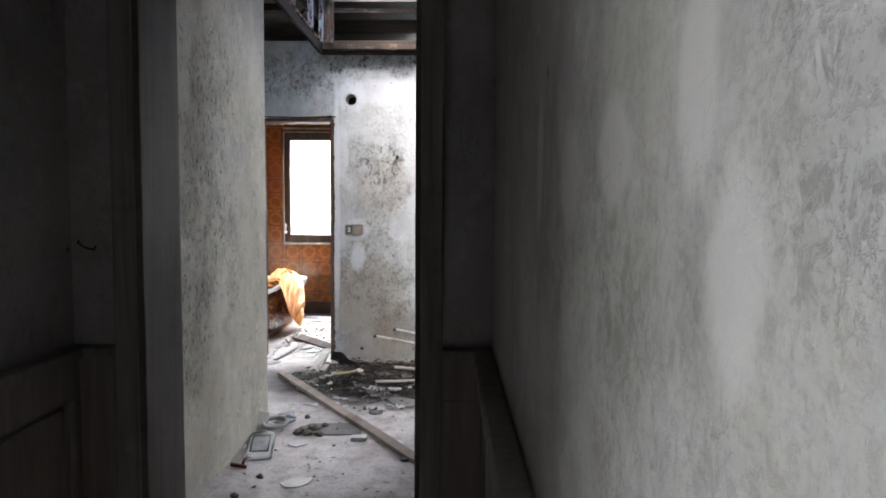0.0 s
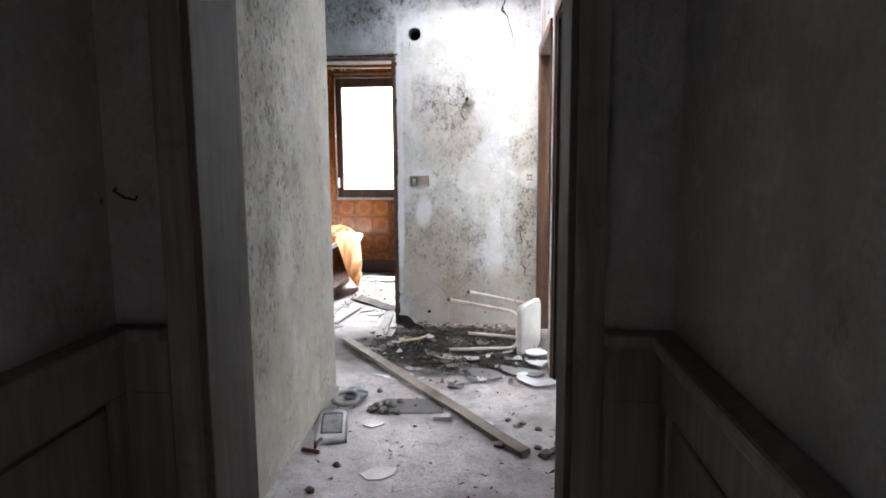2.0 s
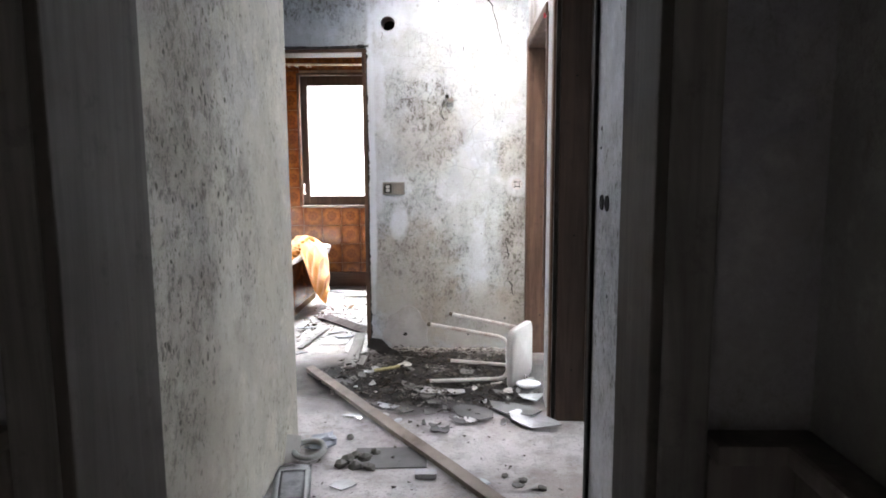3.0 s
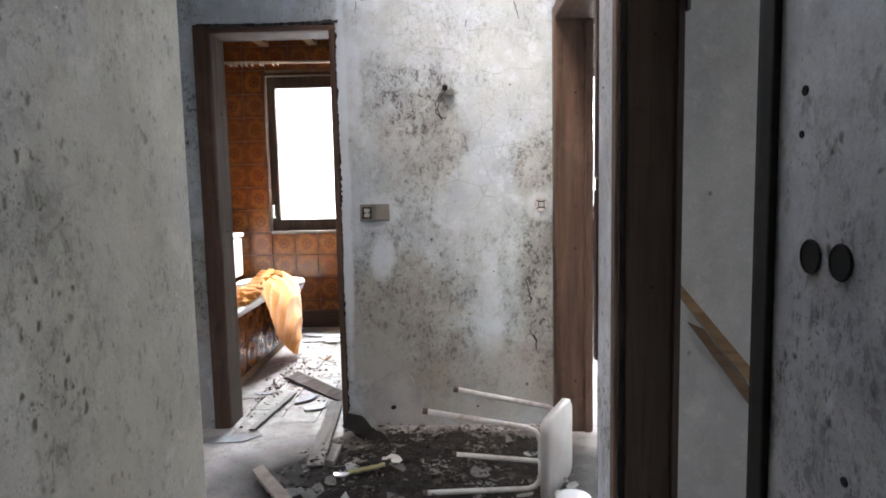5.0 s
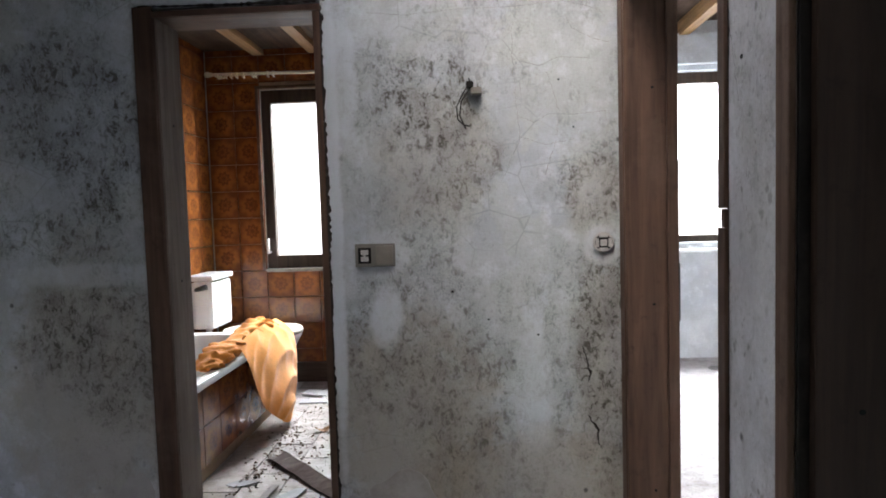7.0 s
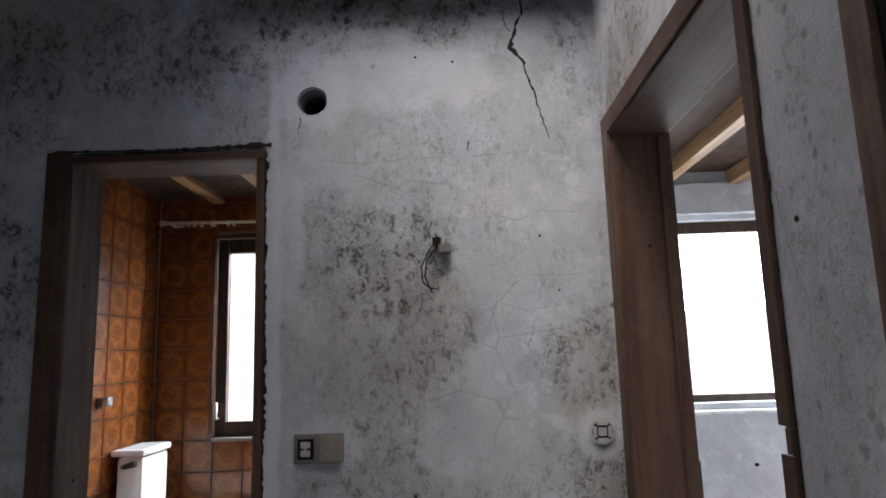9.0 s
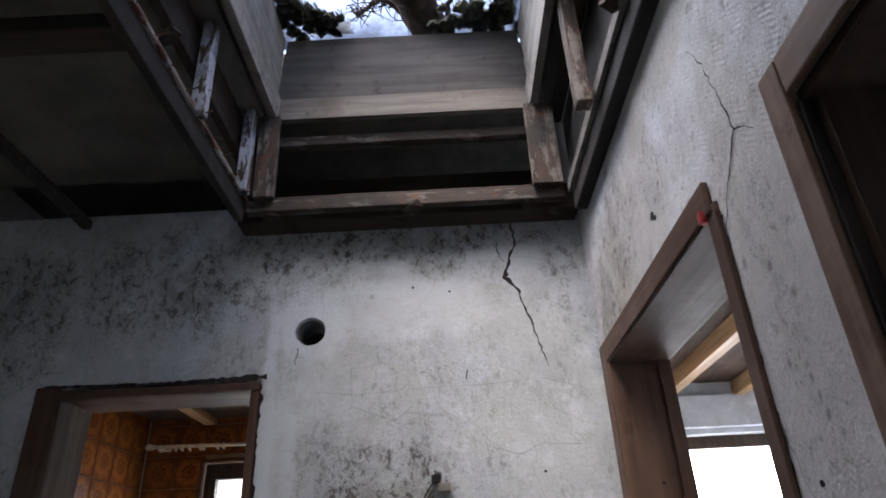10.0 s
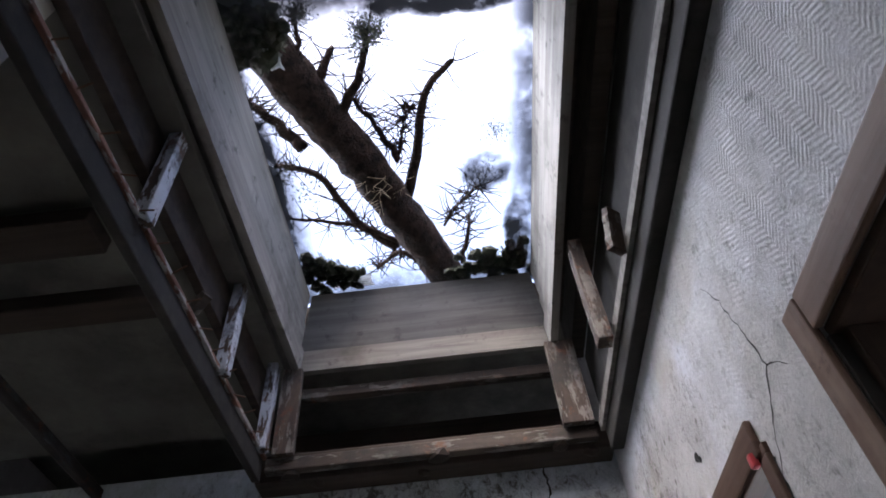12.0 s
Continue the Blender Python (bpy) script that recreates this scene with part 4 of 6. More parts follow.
tagged(tw, "rumpled orange towel hanging over the bathtub edge", "towel")

# toilet
wc = thing("toilet", "white ceramic toilet with a low cistern beside the bath", "toilet", (-2.1, 7.32, 0))
CERAMIC = plain("white_ceramic", (0.80, 0.80, 0.80), 0.14, 0, 0.05, 4.0, (0.55, 0.53, 0.5), 0.2)
bm = bmesh.new()
box(bm, (-2.405, 7.19, 0.50), (-2.25, 7.53, 0.83), 0.03)
cis = part("cistern", bm, CERAMIC, wc, "", False)
bm = bmesh.new()
box(bm, (-2.435, 7.175, 0.832), (-2.238, 7.545, 0.872), 0.018)
part("lid", bm, CERAMIC, cis)
bm = bmesh.new()
tube(bm, [(-2.35, 7.195, 0.78), (-2.35, 7.16, 0.78), (-2.33, 7.145, 0.785), (-2.27, 7.14, 0.80)], [0.014, 0.014, 0.016, 0.02], 8)
part("flush_lever", bm, plain("black_plastic", (0.02, 0.02, 0.02), 0.4), cis, "black flush lever", True)
bm = bmesh.new()
cy = 7.32
loft(bm, [rounded(-2.0, cy, 0.14, 0.11, 0.10, 0.0), rounded(-2.0, cy, 0.13, 0.10, 0.09, 0.12), rounded(-1.98, cy, 0.20, 0.14, 0.13, 0.28),
          rounded(-1.96, cy, 0.26, 0.175, 0.17, 0.42), rounded(-1.96, cy, 0.27, 0.18, 0.17, 0.45), rounded(-1.96, cy, 0.2, 0.12, 0.11, 0.45), rounded(-1.97, cy, 0.12, 0.08, 0.07, 0.25)])
bmesh.ops.recalc_face_normals(bm, faces=bm.faces)
part("bowl", bm, CERAMIC, wc, "", True)
bm = bmesh.new()
loft(bm, [rounded(-1.96, cy, 0.272, 0.185, 0.18, 0.452), rounded(-1.96, cy, 0.276, 0.19, 0.185, 0.465), rounded(-1.96, cy, 0.268, 0.182, 0.178, 0.485), rounded(-1.96, cy, 0.22, 0.14, 0.13, 0.49)], True, True)
bmesh.ops.recalc_face_normals(bm, faces=bm.faces)
part("seat_lid", bm, plain("yellowed_plastic", (0.66, 0.62, 0.50), 0.3, 0, 0.1), wc, "yellowed seat lid", True)
bm = bmesh.new()
tube(bm, [(-2.34, 7.31, 0.57), (-2.34, 7.31, 0.40), (-2.26, 7.31, 0.36)], 0.022, 10)
part("flush_pipe", bm, CERAMIC, wc, "", True)

# curtain rod
rod = thing("curtain_rod", "pale curtain rod with rings above the window", "curtain rod", (-1.9, 7.62, 2.3))
PALE = plain("pale_plastic", (0.62, 0.55, 0.42), 0.45, 0, 0.15)
bm = bmesh.new()
tube(bm, [(-2.36, 7.62, 2.30), (-1.10, 7.62, 2.285)], 0.011, 10)
part("rod", bm, PALE, rod, "", True)
bm = bmesh.new()
tube(bm, [(-2.415, 7.62, 2.30), (-2.40, 7.62, 2.30), (-2.385, 7.62, 2.30), (-2.37, 7.62, 2.30), (-2.36, 7.62, 2.30)], [0.004, 0.018, 0.022, 0.014, 0.018], 10)
part("finial", bm, PALE, rod, "", True)
for i, x in enumerate((-2.31, -2.27, -2.25, -2.21, -2.17, -2.12, -2.05, -2.03, -1.94, -1.90)):
    bm = bmesh.new()
    tube(bm, [(x + 0.006 * math.sin(3 * a), 7.62 + 0.018 * math.cos(a), 2.288 + 0.020 * math.sin(a)) for a in [2 * math.pi * q / 12 for q in range(13)]], 0.004, 6, False)
    part("ring", bm, PALE, rod, "", True)
for x in (-2.33, -1.15):
    part_box("bracket", PALE, rod, (x - 0.01, 7.62, 2.286), (x + 0.01, 7.722, 2.306), 0.003)
h = thing("paper_holder", "chrome toilet paper holder on the tiles", "paper holder", (-2.44, 7.05, 1.15))
CHROME = plain("dull_chrome", (0.6, 0.6, 0.6), 0.25, 0.9, 0.1)
part_box("plate", plain("black_plate", (0.03, 0.03, 0.03), 0.4), h, (-2.449, 7.02, 1.12), (-2.43, 7.10, 1.18), 0.006)
part_box("cover", CHROME, h, (-2.431, 7.03, 1.125), (-2.385, 7.09, 1.185), 0.012)

# ---- wall fittings ----
GREYP = plain("grey_switch_plastic", (0.19, 0.185, 0.17), 0.5, 0, 0.15)
# near-black, so flat discs carry the shade inside holes as colour
DARK = plain("dark_hollow", (0.006, 0.006, 0.006), 0.95)
METALW = plain("pale_metal", (0.62, 0.62, 0.62), 0.5, 0.5)
sw = thing("light_switch", "double grey switch plate, one insert missing", "light switch", (-0.83, 5.33, 1.11))
part_box("frame", GREYP, sw, (-0.905, 5.318, 1.065), (-0.757, 5.329, 1.150), 0.004)
part_box("rocker", plain("beige_rocker", (0.23, 0.215, 0.19), 0.4), sw, (-0.828, 5.312, 1.072), (-0.764, 5.319, 1.143), 0.003)
part_box("recess", DARK, sw, (-0.893, 5.3165, 1.078), (-0.845, 5.3185, 1.136), 0)
part_box("contact", METALW, sw, (-0.883, 5.311, 1.086), (-0.855, 5.317, 1.104), 0.002)
part_box("contact", METALW, sw, (-0.883, 5.311, 1.110), (-0.855, 5.317, 1.128), 0.002)
part_box("post", METALW, sw, (-0.873, 5.308, 1.092), (-0.865, 5.312, 1.122), 0.002)


def disc(bm, c, r, d, axis, sides=20, jag=0.0):
    """A flat round plug with its axis along x or y."""
    loops = []
    for s in (0, d):
        ring = []
        for i in range(sides):
            a = 2 * math.pi * i / sides
            q = r * (1 + jag * math.sin(5 * a + 1) * math.cos(3 * a))
            ring.append((c[0] + s, c[1] + q * math.cos(a), c[2] + q * math.sin(a)) if axis == 0 else (c[0] + q * math.cos(a), c[1] + s, c[2] + q * math.sin(a)))
        loops.append(ring)
    loft(bm, loops, True, True)
    bmesh.ops.recalc_face_normals(bm, faces=bm.faces)


so = thing("wall_socket", "bare round switch insert without its cover", "wall socket", (0.0, 5.33, 1.13))
bm = bmesh.new()
disc(bm, (0.0, 5.3295, 1.132), 0.036, -0.004, 1)
part("recess", bm, DARK, so)
for dx, dz, w, hh in ((0, 0, 0.012, 0.012), (-0.022, 0, 0.006, 0.016), (0.022, 0, 0.006, 0.016), (0, 0.024, 0.016, 0.006), (0, -0.024, 0.016, 0.006)):
    part_box("contact", METALW, so, (dx - w, 5.318, 1.132 + dz - hh), (dx + w, 5.3255, 1.132 + dz + hh), 0.002)
bm = bmesh.new()
tube(bm, [(0.034 * math.cos(a), 5.3245, 1.132 + 0.034 * math.sin(a)) for a in [2 * math.pi * i / 20 for i in range(21)]], 0.004, 6, False)
part("ring", bm, METALW, so)
ds = thing("empty_socket_boxes", "two empty dark socket boxes side by side", "wall socket", (0.066, 2.975, 1.13))
for y in (2.955, 3.025):
    bm = bmesh.new()
    disc(bm, (0.0655, y, 1.130), 0.021, -0.003, 0, 20, 0.05)
    part("box", bm, DARK, ds)
    bm = bmesh.new()
    tube(bm, [(0.064, y + 0.022 * math.cos(a), 1.130 + 0.022 * math.sin(a)) for a in [2 * math.pi * i / 20 for i in range(21)]], 0.003, 6, False)
    part("rim", bm, DARK, ds)
vh = thing("vent_hole", "round flue hole through the wall above the door", "vent hole", (HOLE_X, 5.33, HOLE_Z), kind="structure")
bm = bmesh.new()
loft(bm, [[(HOLE_X + r * math.cos(a), y, HOLE_Z + r * math.sin(a)) for a in [2 * math.pi * i / 32 for i in range(32)]] for r, y in ((0.0455, 5.350), (0.0455, 5.478), (0.043, 5.478), (0.043, 5.350), (0.0455, 5.350))], False)
part("flue_pipe", bm, plain("sooty_flue_metal", (0.20, 0.21, 0.23), 0.45, 0.6, 0.3, 20.0, (0.03, 0.03, 0.03), 0.6), vh, "sooty metal flue pipe", True)
bm = bmesh.new()
# plug added as the darkness deep in the pipe
disc(bm, (HOLE_X, 5.462, HOLE_Z), 0.0425, 0.004, 1, 28)
part("plug", bm, DARK, vh)
wr = thing("loose_wire", "bent black lamp wires hanging from a wall terminal", "wire", (-0.45, 5.33, 1.68))
bm = bmesh.new()
tube(bm, [(-0.470, 5.325, 1.735), (-0.465, 5.305, 1.715), (-0.490, 5.29, 1.68), (-0.515, 5.285, 1.63), (-0.512, 5.285, 1.585), (-0.490, 5.29, 1.565), (-0.470, 5.30, 1.562)], 0.0025, 6)
part("wire", bm, DARK, wr, "", True)
bm = bmesh.new()
tube(bm, [(-0.455, 5.325, 1.72), (-0.470, 5.30, 1.69), (-0.498, 5.29, 1.65), (-0.505, 5.29, 1.60), (-0.485, 5.295, 1.552)], 0.0025, 6)
part("wire", bm, DARK, wr, "", True)
part_box("terminal", GREYP, wr, (-0.463, 5.296, 1.675), (-0.425, 5.325, 1.70), 0.004)
part_box("terminal", DARK, wr, (-0.480, 5.296, 1.70), (-0.455, 5.3285, 1.722), 0.004)

# cracks as thin dark seams, shade painted in; patches as thin fresh plaster
CRACK = plain("dark_gap_shade", (0.018, 0.016, 0.014), 0.95)
PATCH = plain("smooth_patch_plaster", (0.40, 0.395, 0.39), 0.9, 0, 0.2, 6.0, (0.25, 0.235, 0.21), 0.7)


def crack(points, widths, axis, at):
    """A jagged seam on a wall: points in the wall's plane."""
    rnd = random.Random(len(points) * 7 + int(points[0][1] * 100))
    fine = []
    for i, (p, q) in enumerate(zip(points, points[1:])):
        n = max(3, int(math.dist(p, q) / 0.012))
        for s in range(n):
            f = s / n
            fine.append((p[0] + (q[0] - p[0]) * f + rnd.uniform(-0.004, 0.004), p[1] + (q[1] - p[1]) * f, widths[i] + (widths[i + 1] - widths[i]) * f))
    bm = bmesh.new()
    lines = []
    for i, (a, z, w) in enumerate(fine):
        p, q = fine[max(i - 1, 0)], fine[min(i + 1, len(fine) - 1)]
        side = Vector((q[1] - p[1], p[0] - q[0]))
        side = side.normalized() if side.length else Vector((1, 0))
        w *= rnd.uniform(0.4, 1.35)
        ends = [(a + side.x * s * w, z + side.y * s * w) for s in (-1, 1)]
        lines.append([bm.verts.new((s, at, zz) if axis == 1 else (at, s, zz)) for s, zz in ends])
    for a, b in zip(lines, lines[1:]):
        bm.faces.new((a[0], a[1], b[1], b[0]))
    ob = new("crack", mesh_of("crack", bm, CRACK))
    return tagged(ob, "jagged dark crack running down the plaster", "crack", "cracks", "structure")


crack([(-0.177, 2.56), (-0.168, 2.47), (-0.200, 2.39), (-0.212, 2.34), (-0.175, 2.30), (-0.148, 2.20), (-0.127, 2.12), (-0.102, 2.02)], [0.003, 0.0035, 0.005, 0.008, 0.004, 0.0035, 0.0025, 0.001], 1, 5.3285)
crack([(-0.232, 2.47), (-0.228, 2.42), (-0.205, 2.385)], [0.001, 0.002, 0.003], 1, 5.3284)
crack([(-0.082, 0.76), (-0.055, 0.66), (-0.058, 0.61)], [0.001, 0.005, 0.001], 1, 5.3285)
crack([(-0.064, 0.50), (-0.030, 0.44), (-0.020, 0.37)], [0.001, 0.006, 0.002], 1, 5.3285)
crack([(-0.36, 2.03), (-0.365, 1.99)], [0.003, 0.001], 1, 5.3285)
crack([(-0.892, 2.13), (-0.90, 2.06)], [0.002, 0.001], 1, 5.3285)
crack([(4.30, 2.32), (4.262, 2.25), (4.235, 2.13), (4.228, 2.08), (4.30, 2.01), (4.36, 1.93), (4.37, 1.74), (4.29, 1.45)], [0.0006, 0.0013, 0.0018, 0.0025, 0.0018, 0.0014, 0.001, 0.0005], 0, 0.0645)
crack([(4.228, 2.08), (4.19, 2.06), (4.16, 2.03)], [0.0014, 0.001, 0.0005], 0, 0.0644)

SEAMS = ([(-0.84, 1.985), (-0.70, 1.970), (-0.52, 1.982), (-0.30, 1.983), (-0.126, 1.995), (-0.02, 1.965), (0.03, 1.925)], [(-0.31, 1.93), (-0.315, 1.80), (-0.302, 1.63), (-0.29, 1.51), (-0.37, 1.345)],
         [(-0.30, 1.60), (-0.24, 1.57), (-0.19, 1.60), (-0.10, 1.595), (0.03, 1.604)], [(-0.192, 1.75), (-0.15, 1.61), (-0.16, 1.50), (-0.21, 1.37)], [(-0.31, 1.80), (-0.22, 1.77), (-0.15, 1.80), (-0.03, 1.79)], [(-0.29, 1.52), (-0.20, 1.49), (-0.08, 1.51)], [(-0.15, 1.99), (-0.10, 1.90), (-0.03, 1.86), (0.04, 1.84)])
CRAZE = plain("fine_craze_line", (0.26, 0.265, 0.26), 0.95)
for pts in SEAMS:
    o = crack(pts, [0.0004 + 0.0004 * (i % 2) for i in range(len(pts))], 1, 5.3286)
    o.data.materials[0] = CRAZE
tagged(crack([(4.346, 0.02), (4.343, 0.6), (4.347, 1.2), (4.344, 2.0)], [0.003, 0.004, 0.003, 0.005], 0, 0.0643), "ragged plaster edge where the casing was torn off", "broken edge")
for pts, ws in (([(-1.001, 0.02), (-1.004, 0.7), (-0.999, 1.3), (-1.003, 2.03)], [0.008, 0.005, 0.007, 0.009]), ([(-0.985, 2.042), (-1.3, 2.036), (-1.69, 2.043)], [0.010, 0.006, 0.005])):
    tagged(crack(pts, ws, 1, 5.3282), "ragged dark edge where the door casing was torn off", "broken edge")


def patch(name, label, cx, cz, rx, rz, at, seed, hole=None):
    bm = bmesh.new()
    ring = []
    for i in range(40):
        a = 2 * math.pi * i / 40
        q = 1 + 0.30 * noise.noise((math.cos(a) * 1.9 + seed, math.sin(a) * 1.5, seed))
        ring.append((cx + rx * q * math.cos(a), cz + rz * q * math.sin(a)))
    loft(bm, [[(x, at, max(0.002, z)) for x, z in ring], [(cx + (x - cx) * 0.985, at - 0.0012, max(0.004, cz + (z - cz) * 0.985)) for x, z in ring]])
    bmesh.ops.recalc_face_normals(bm, faces=bm.faces)
    o = new(name, mesh_of(name, bm, PATCH))
    tagged(o, label, "plaster patch", "patches", "structure")
    if hole:
        bm = bmesh.new()
        disc(bm, (hole[0], at - 0.0014, hole[1]), 0.013, -0.001, 1, 16, 0.25)
        part("hole", bm, CRACK, o)
    return o


patch("plaster_patch", "smooth grey plaster patch with a small hole", -0.755, 0.13, 0.155, 0.145, 5.3295, 1.0, (-0.765, 0.10))
patch("plaster_patch", "smooth grey plaster patch beside the door casing", -1.785, 0.14, 0.085, 0.14, 5.3295, 4.0)

# screw holes, wall holes and a bent nail
def dot(parent, c, r, axis, d=-0.0012):
    bm = bmesh.new()
    disc(bm, c, r, d, axis, 10, 0.1)
    part("screw_hole", bm, DARK, parent)


for z in (0.26, 0.92, 1.66):
    dot(bpy.data.objects["door_2"], (0.150, 5.2215, z), 0.005, 1)
    dot(bpy.data.objects["door_3"], (0.160, 4.0445, z), 0.005, 1)
for z in (1.02, 1.62):
    dot(bpy.data.objects["door_1"], (-1.6115, 5.42, z), 0.006, 0, 0.0012)
hw = bpy.data.objects["wall_room_window"]
for x, z, r in ((1.735, 0.50, 0.016), (1.735, 0.215, 0.016), (1.95, 0.36, 0.012)):
    dot(hw, (x, 8.2495, z), r, 1)
fw = bpy.data.objects["wall_far"]
for x, z, r in ((-0.55, 0.965, 0.005), (-0.24, 0.80, 0.004), (-0.42, 0.86, 0.004), (-0.40, 2.30, 0.004), (-0.15, 1.72, 0.004), (-0.10, 1.55, 0.0035), (-0.33, 0.10, 0.006), (-0.52, 2.32, 0.004)):
    dot(fw, (x, 5.3295, z), r, 1)
rw = bpy.data.objects["wall_right"]
for y, z, r in ((4.655, 2.168, 0.011), (4.64, 2.155, 0.007), (4.28, 1.545, 0.005), (3.055, 1.36, 0.008), (3.06, 1.30, 0.006), (2.93, 0.85, 0.007)):
    dot(rw, (0.0655, y, z), r, 0)
bm = bmesh.new()
tube(bm, [(-1.125, 1.878, 1.185), (-1.12, 1.86, 1.18), (-1.09, 1.85, 1.165), (-1.065, 1.85, 1.16), (-1.06, 1.85, 1.17)], 0.003, 6)
part("bent_nail", bm, DARK, bpy.data.objects["wall_entry"])

# ---- stool lying on its side ----
st = thing("stool", "white tubular kitchen stool fallen on its side", "stool", (-0.05, 4.66, 0))
# white seat with stains, greyed by the shade on its top
SEATW = plain("worn_shaded_white_seat", (0.43, 0.42, 0.40), 0.5, 0, 0.15, 10.0, (0.35, 0.32, 0.28), 0.35)
TUBEW = plain("chipped_white_tube", (0.58, 0.57, 0.55), 0.4, 0, 0.1, 25.0, (0.25, 0.10, 0.04), 0.55)
u, nrm = Vector((0.43, 0.903, 0)), Vector((0.903, -0.43, 0))
root = Vector((-0.125, 4.475, 0.004))
bm = bmesh.new()
prof = rounded(0.17, 0.168, 0.17, 0.168, 0.05, 0)
loft(bm, [[root + u * a + Vector((0, 0, b)) + nrm * d for a, b, _ in [(0.17 + (x - 0.17) * s, 0.168 + (y - 0.168) * s, 0) for x, y, _ in prof]] for d, s in ((0, 0.95), (0.004, 1.0), (0.030, 1.0), (0.037, 0.94))], True, True)
bmesh.ops.recalc_face_normals(bm, faces=bm.faces)
part("seat", bm, SEATW, st, "", True)
for tip_hi, tip_lo, s in ((Vector((-0.553, 4.534, 0.366)), Vector((-0.560, 4.545, 0.030)), 0.05), (Vector((-0.433, 4.788, 0.367)), Vector((-0.445, 4.80, 0.075)), 0.30)):
    hi = root + u * s + Vector((0, 0, 0.285)) - nrm * 0.012
    lo = root + u * s + Vector((0, 0, 0.050)) - nrm * 0.012
    for tip, base, name in ((tip_hi, hi, "leg"), (tip_lo, lo, "leg")):
        mid = (hi + lo) / 2
        way = (tip - base).normalized()
        bend = [base + way * (0.05 * (1 - math.cos(a))) + (mid - base).normalized() * (0.05 * (1 - math.sin(a))) for a in (0.0, 0.5, 1.0, 1.57)]
        bm = bmesh.new()
        tube(bm, [mid] + bend + [tip], 0.0105, 10)
        leg = part(name, bm, TUBEW, st, "", True)
        bm = bmesh.new()
        tube(bm, [tip - way * 0.004, tip + way * 0.016], 0.0125, 10)
        part("rubber_foot", bm, plain("grimy_rubber", (0.10, 0.08, 0.06), 0.8) if "grimy_rubber" not in bpy.data.materials else bpy.data.materials["grimy_rubber"], leg, "rusty rubber foot")

# ---- things on the floor ----
GREYLATH = wood("dusty_lath", (0.17, 0.15, 0.14), (0.30, 0.28, 0.265), 0.8, 1, 0.35, (0.38, 0.37, 0.36))
DARKLATH = wood("dark_lath", (0.07, 0.05, 0.045), (0.15, 0.12, 0.11), 0.6, 0, 0.3, (0.3, 0.28, 0.27))


def lath(name, label, a, b, w, h, mat, tilt=0.0, category="plank", bevel=0.002):
    a, b = Vector(a), Vector(b)
    L = (b - a).length
    bm = bmesh.new()
    box(bm, (0, -w / 2, -h / 2), (L, w / 2, h / 2), bevel)
    bmesh.ops.subdivide_edges(bm, edges=[e for e in bm.edges if e.calc_length() > L * 0.6], cuts=12)
    for v in bm.verts:
        q = v.co.x / L
        v.co.y += 0.004 * noise.noise((q * 6, L, 0)) + 0.002 * noise.noise((q * 40, v.co.z * 50, 1))
        v.co.z += 0.003 * noise.noise((q * 5, 3, L))
    d = (b - a).normalized()
    m = d.to_track_quat("X", "Z").to_matrix().to_4x4()
    o = new(name, mesh_of(name, bm, mat))
    o.matrix_world = Matrix.Translation(a) @ m @ pose(0, 0, 0, tilt)
    return tagged(o, label, category)


PLANK = plain("dusty_brown_board", (0.27, 0.225, 0.19), 0.75, 0, 0.3, 5.0, (0.11, 0.075, 0.055), 0.75)
lath("plank", "long narrow brown wooden board lying across the floor", (-1.30, 4.765, 0.032), (-0.135, 3.075, 0.020), 0.050, 0.028, PLANK, 12)
lath("lath", "dark lath with red ends lying on the bathroom floor", (-1.50, 6.15, 0.030), (-1.085, 5.715, 0.018), 0.075, 0.014, DARKLATH, 25, "lath")
lath("lath", "pale narrow lath lying in the bathroom doorway", (-1.49, 5.27, 0.012), (-1.415, 5.83, 0.016), 0.035, 0.010, GREYLATH, 0, "lath")
lath("lath", "grey board lying into the bathroom doorway", (-1.07, 4.83, 0.014), (-1.125, 5.66, 0.018), 0.075, 0.014, GREYLATH, 0, "lath")
lath("lath", "short grey batten stump in the dirt", (-1.005, 4.84, 0.02), (-1.0, 5.0, 0.03), 0.04, 0.03, GREYLATH, 8, "lath")
lath("lath", "short dark strip beyond the door", (-1.56, 6.16, 0.012), (-1.48, 6.17, 0.012), 0.035, 0.012, DARKLATH, 0, "lath")
lath("stick", "yellowish twig in the dirt", (-0.90, 4.72, 0.035), (-0.75, 4.77, 0.045), 0.018, 0.012, plain("dry_yellow_stem", (0.42, 0.38, 0.20), 0.8), 20, "twig")

PAPER = plain("dirty_paper", (0.66, 0.64, 0.61), 0.9, 0, 0.15, 8.0, (0.32, 0.29, 0.26), 0.5)
SHEETW = plain("white_laminate", (0.44, 0.43, 0.44), 0.4, 0, 0.2, 9.0, (0.24, 0.22, 0.20), 0.65)
DUSTED = plain("dusty_grey_card", (0.26, 0.26, 0.27), 0.6, 0, 0.3, 8.0, (0.14, 0.125, 0.11), 0.7)
CARD = plain("grey_card", (0.17, 0.163, 0.157), 0.85, 0, 0.25, 9.0, (0.06, 0.05, 0.045), 0.6)
SHARD, sht, shb = material("pale_shiny_shard", 0.12)
shb.inputs["Base Color"].default_value = (0.55, 0.56, 0.58, 1)


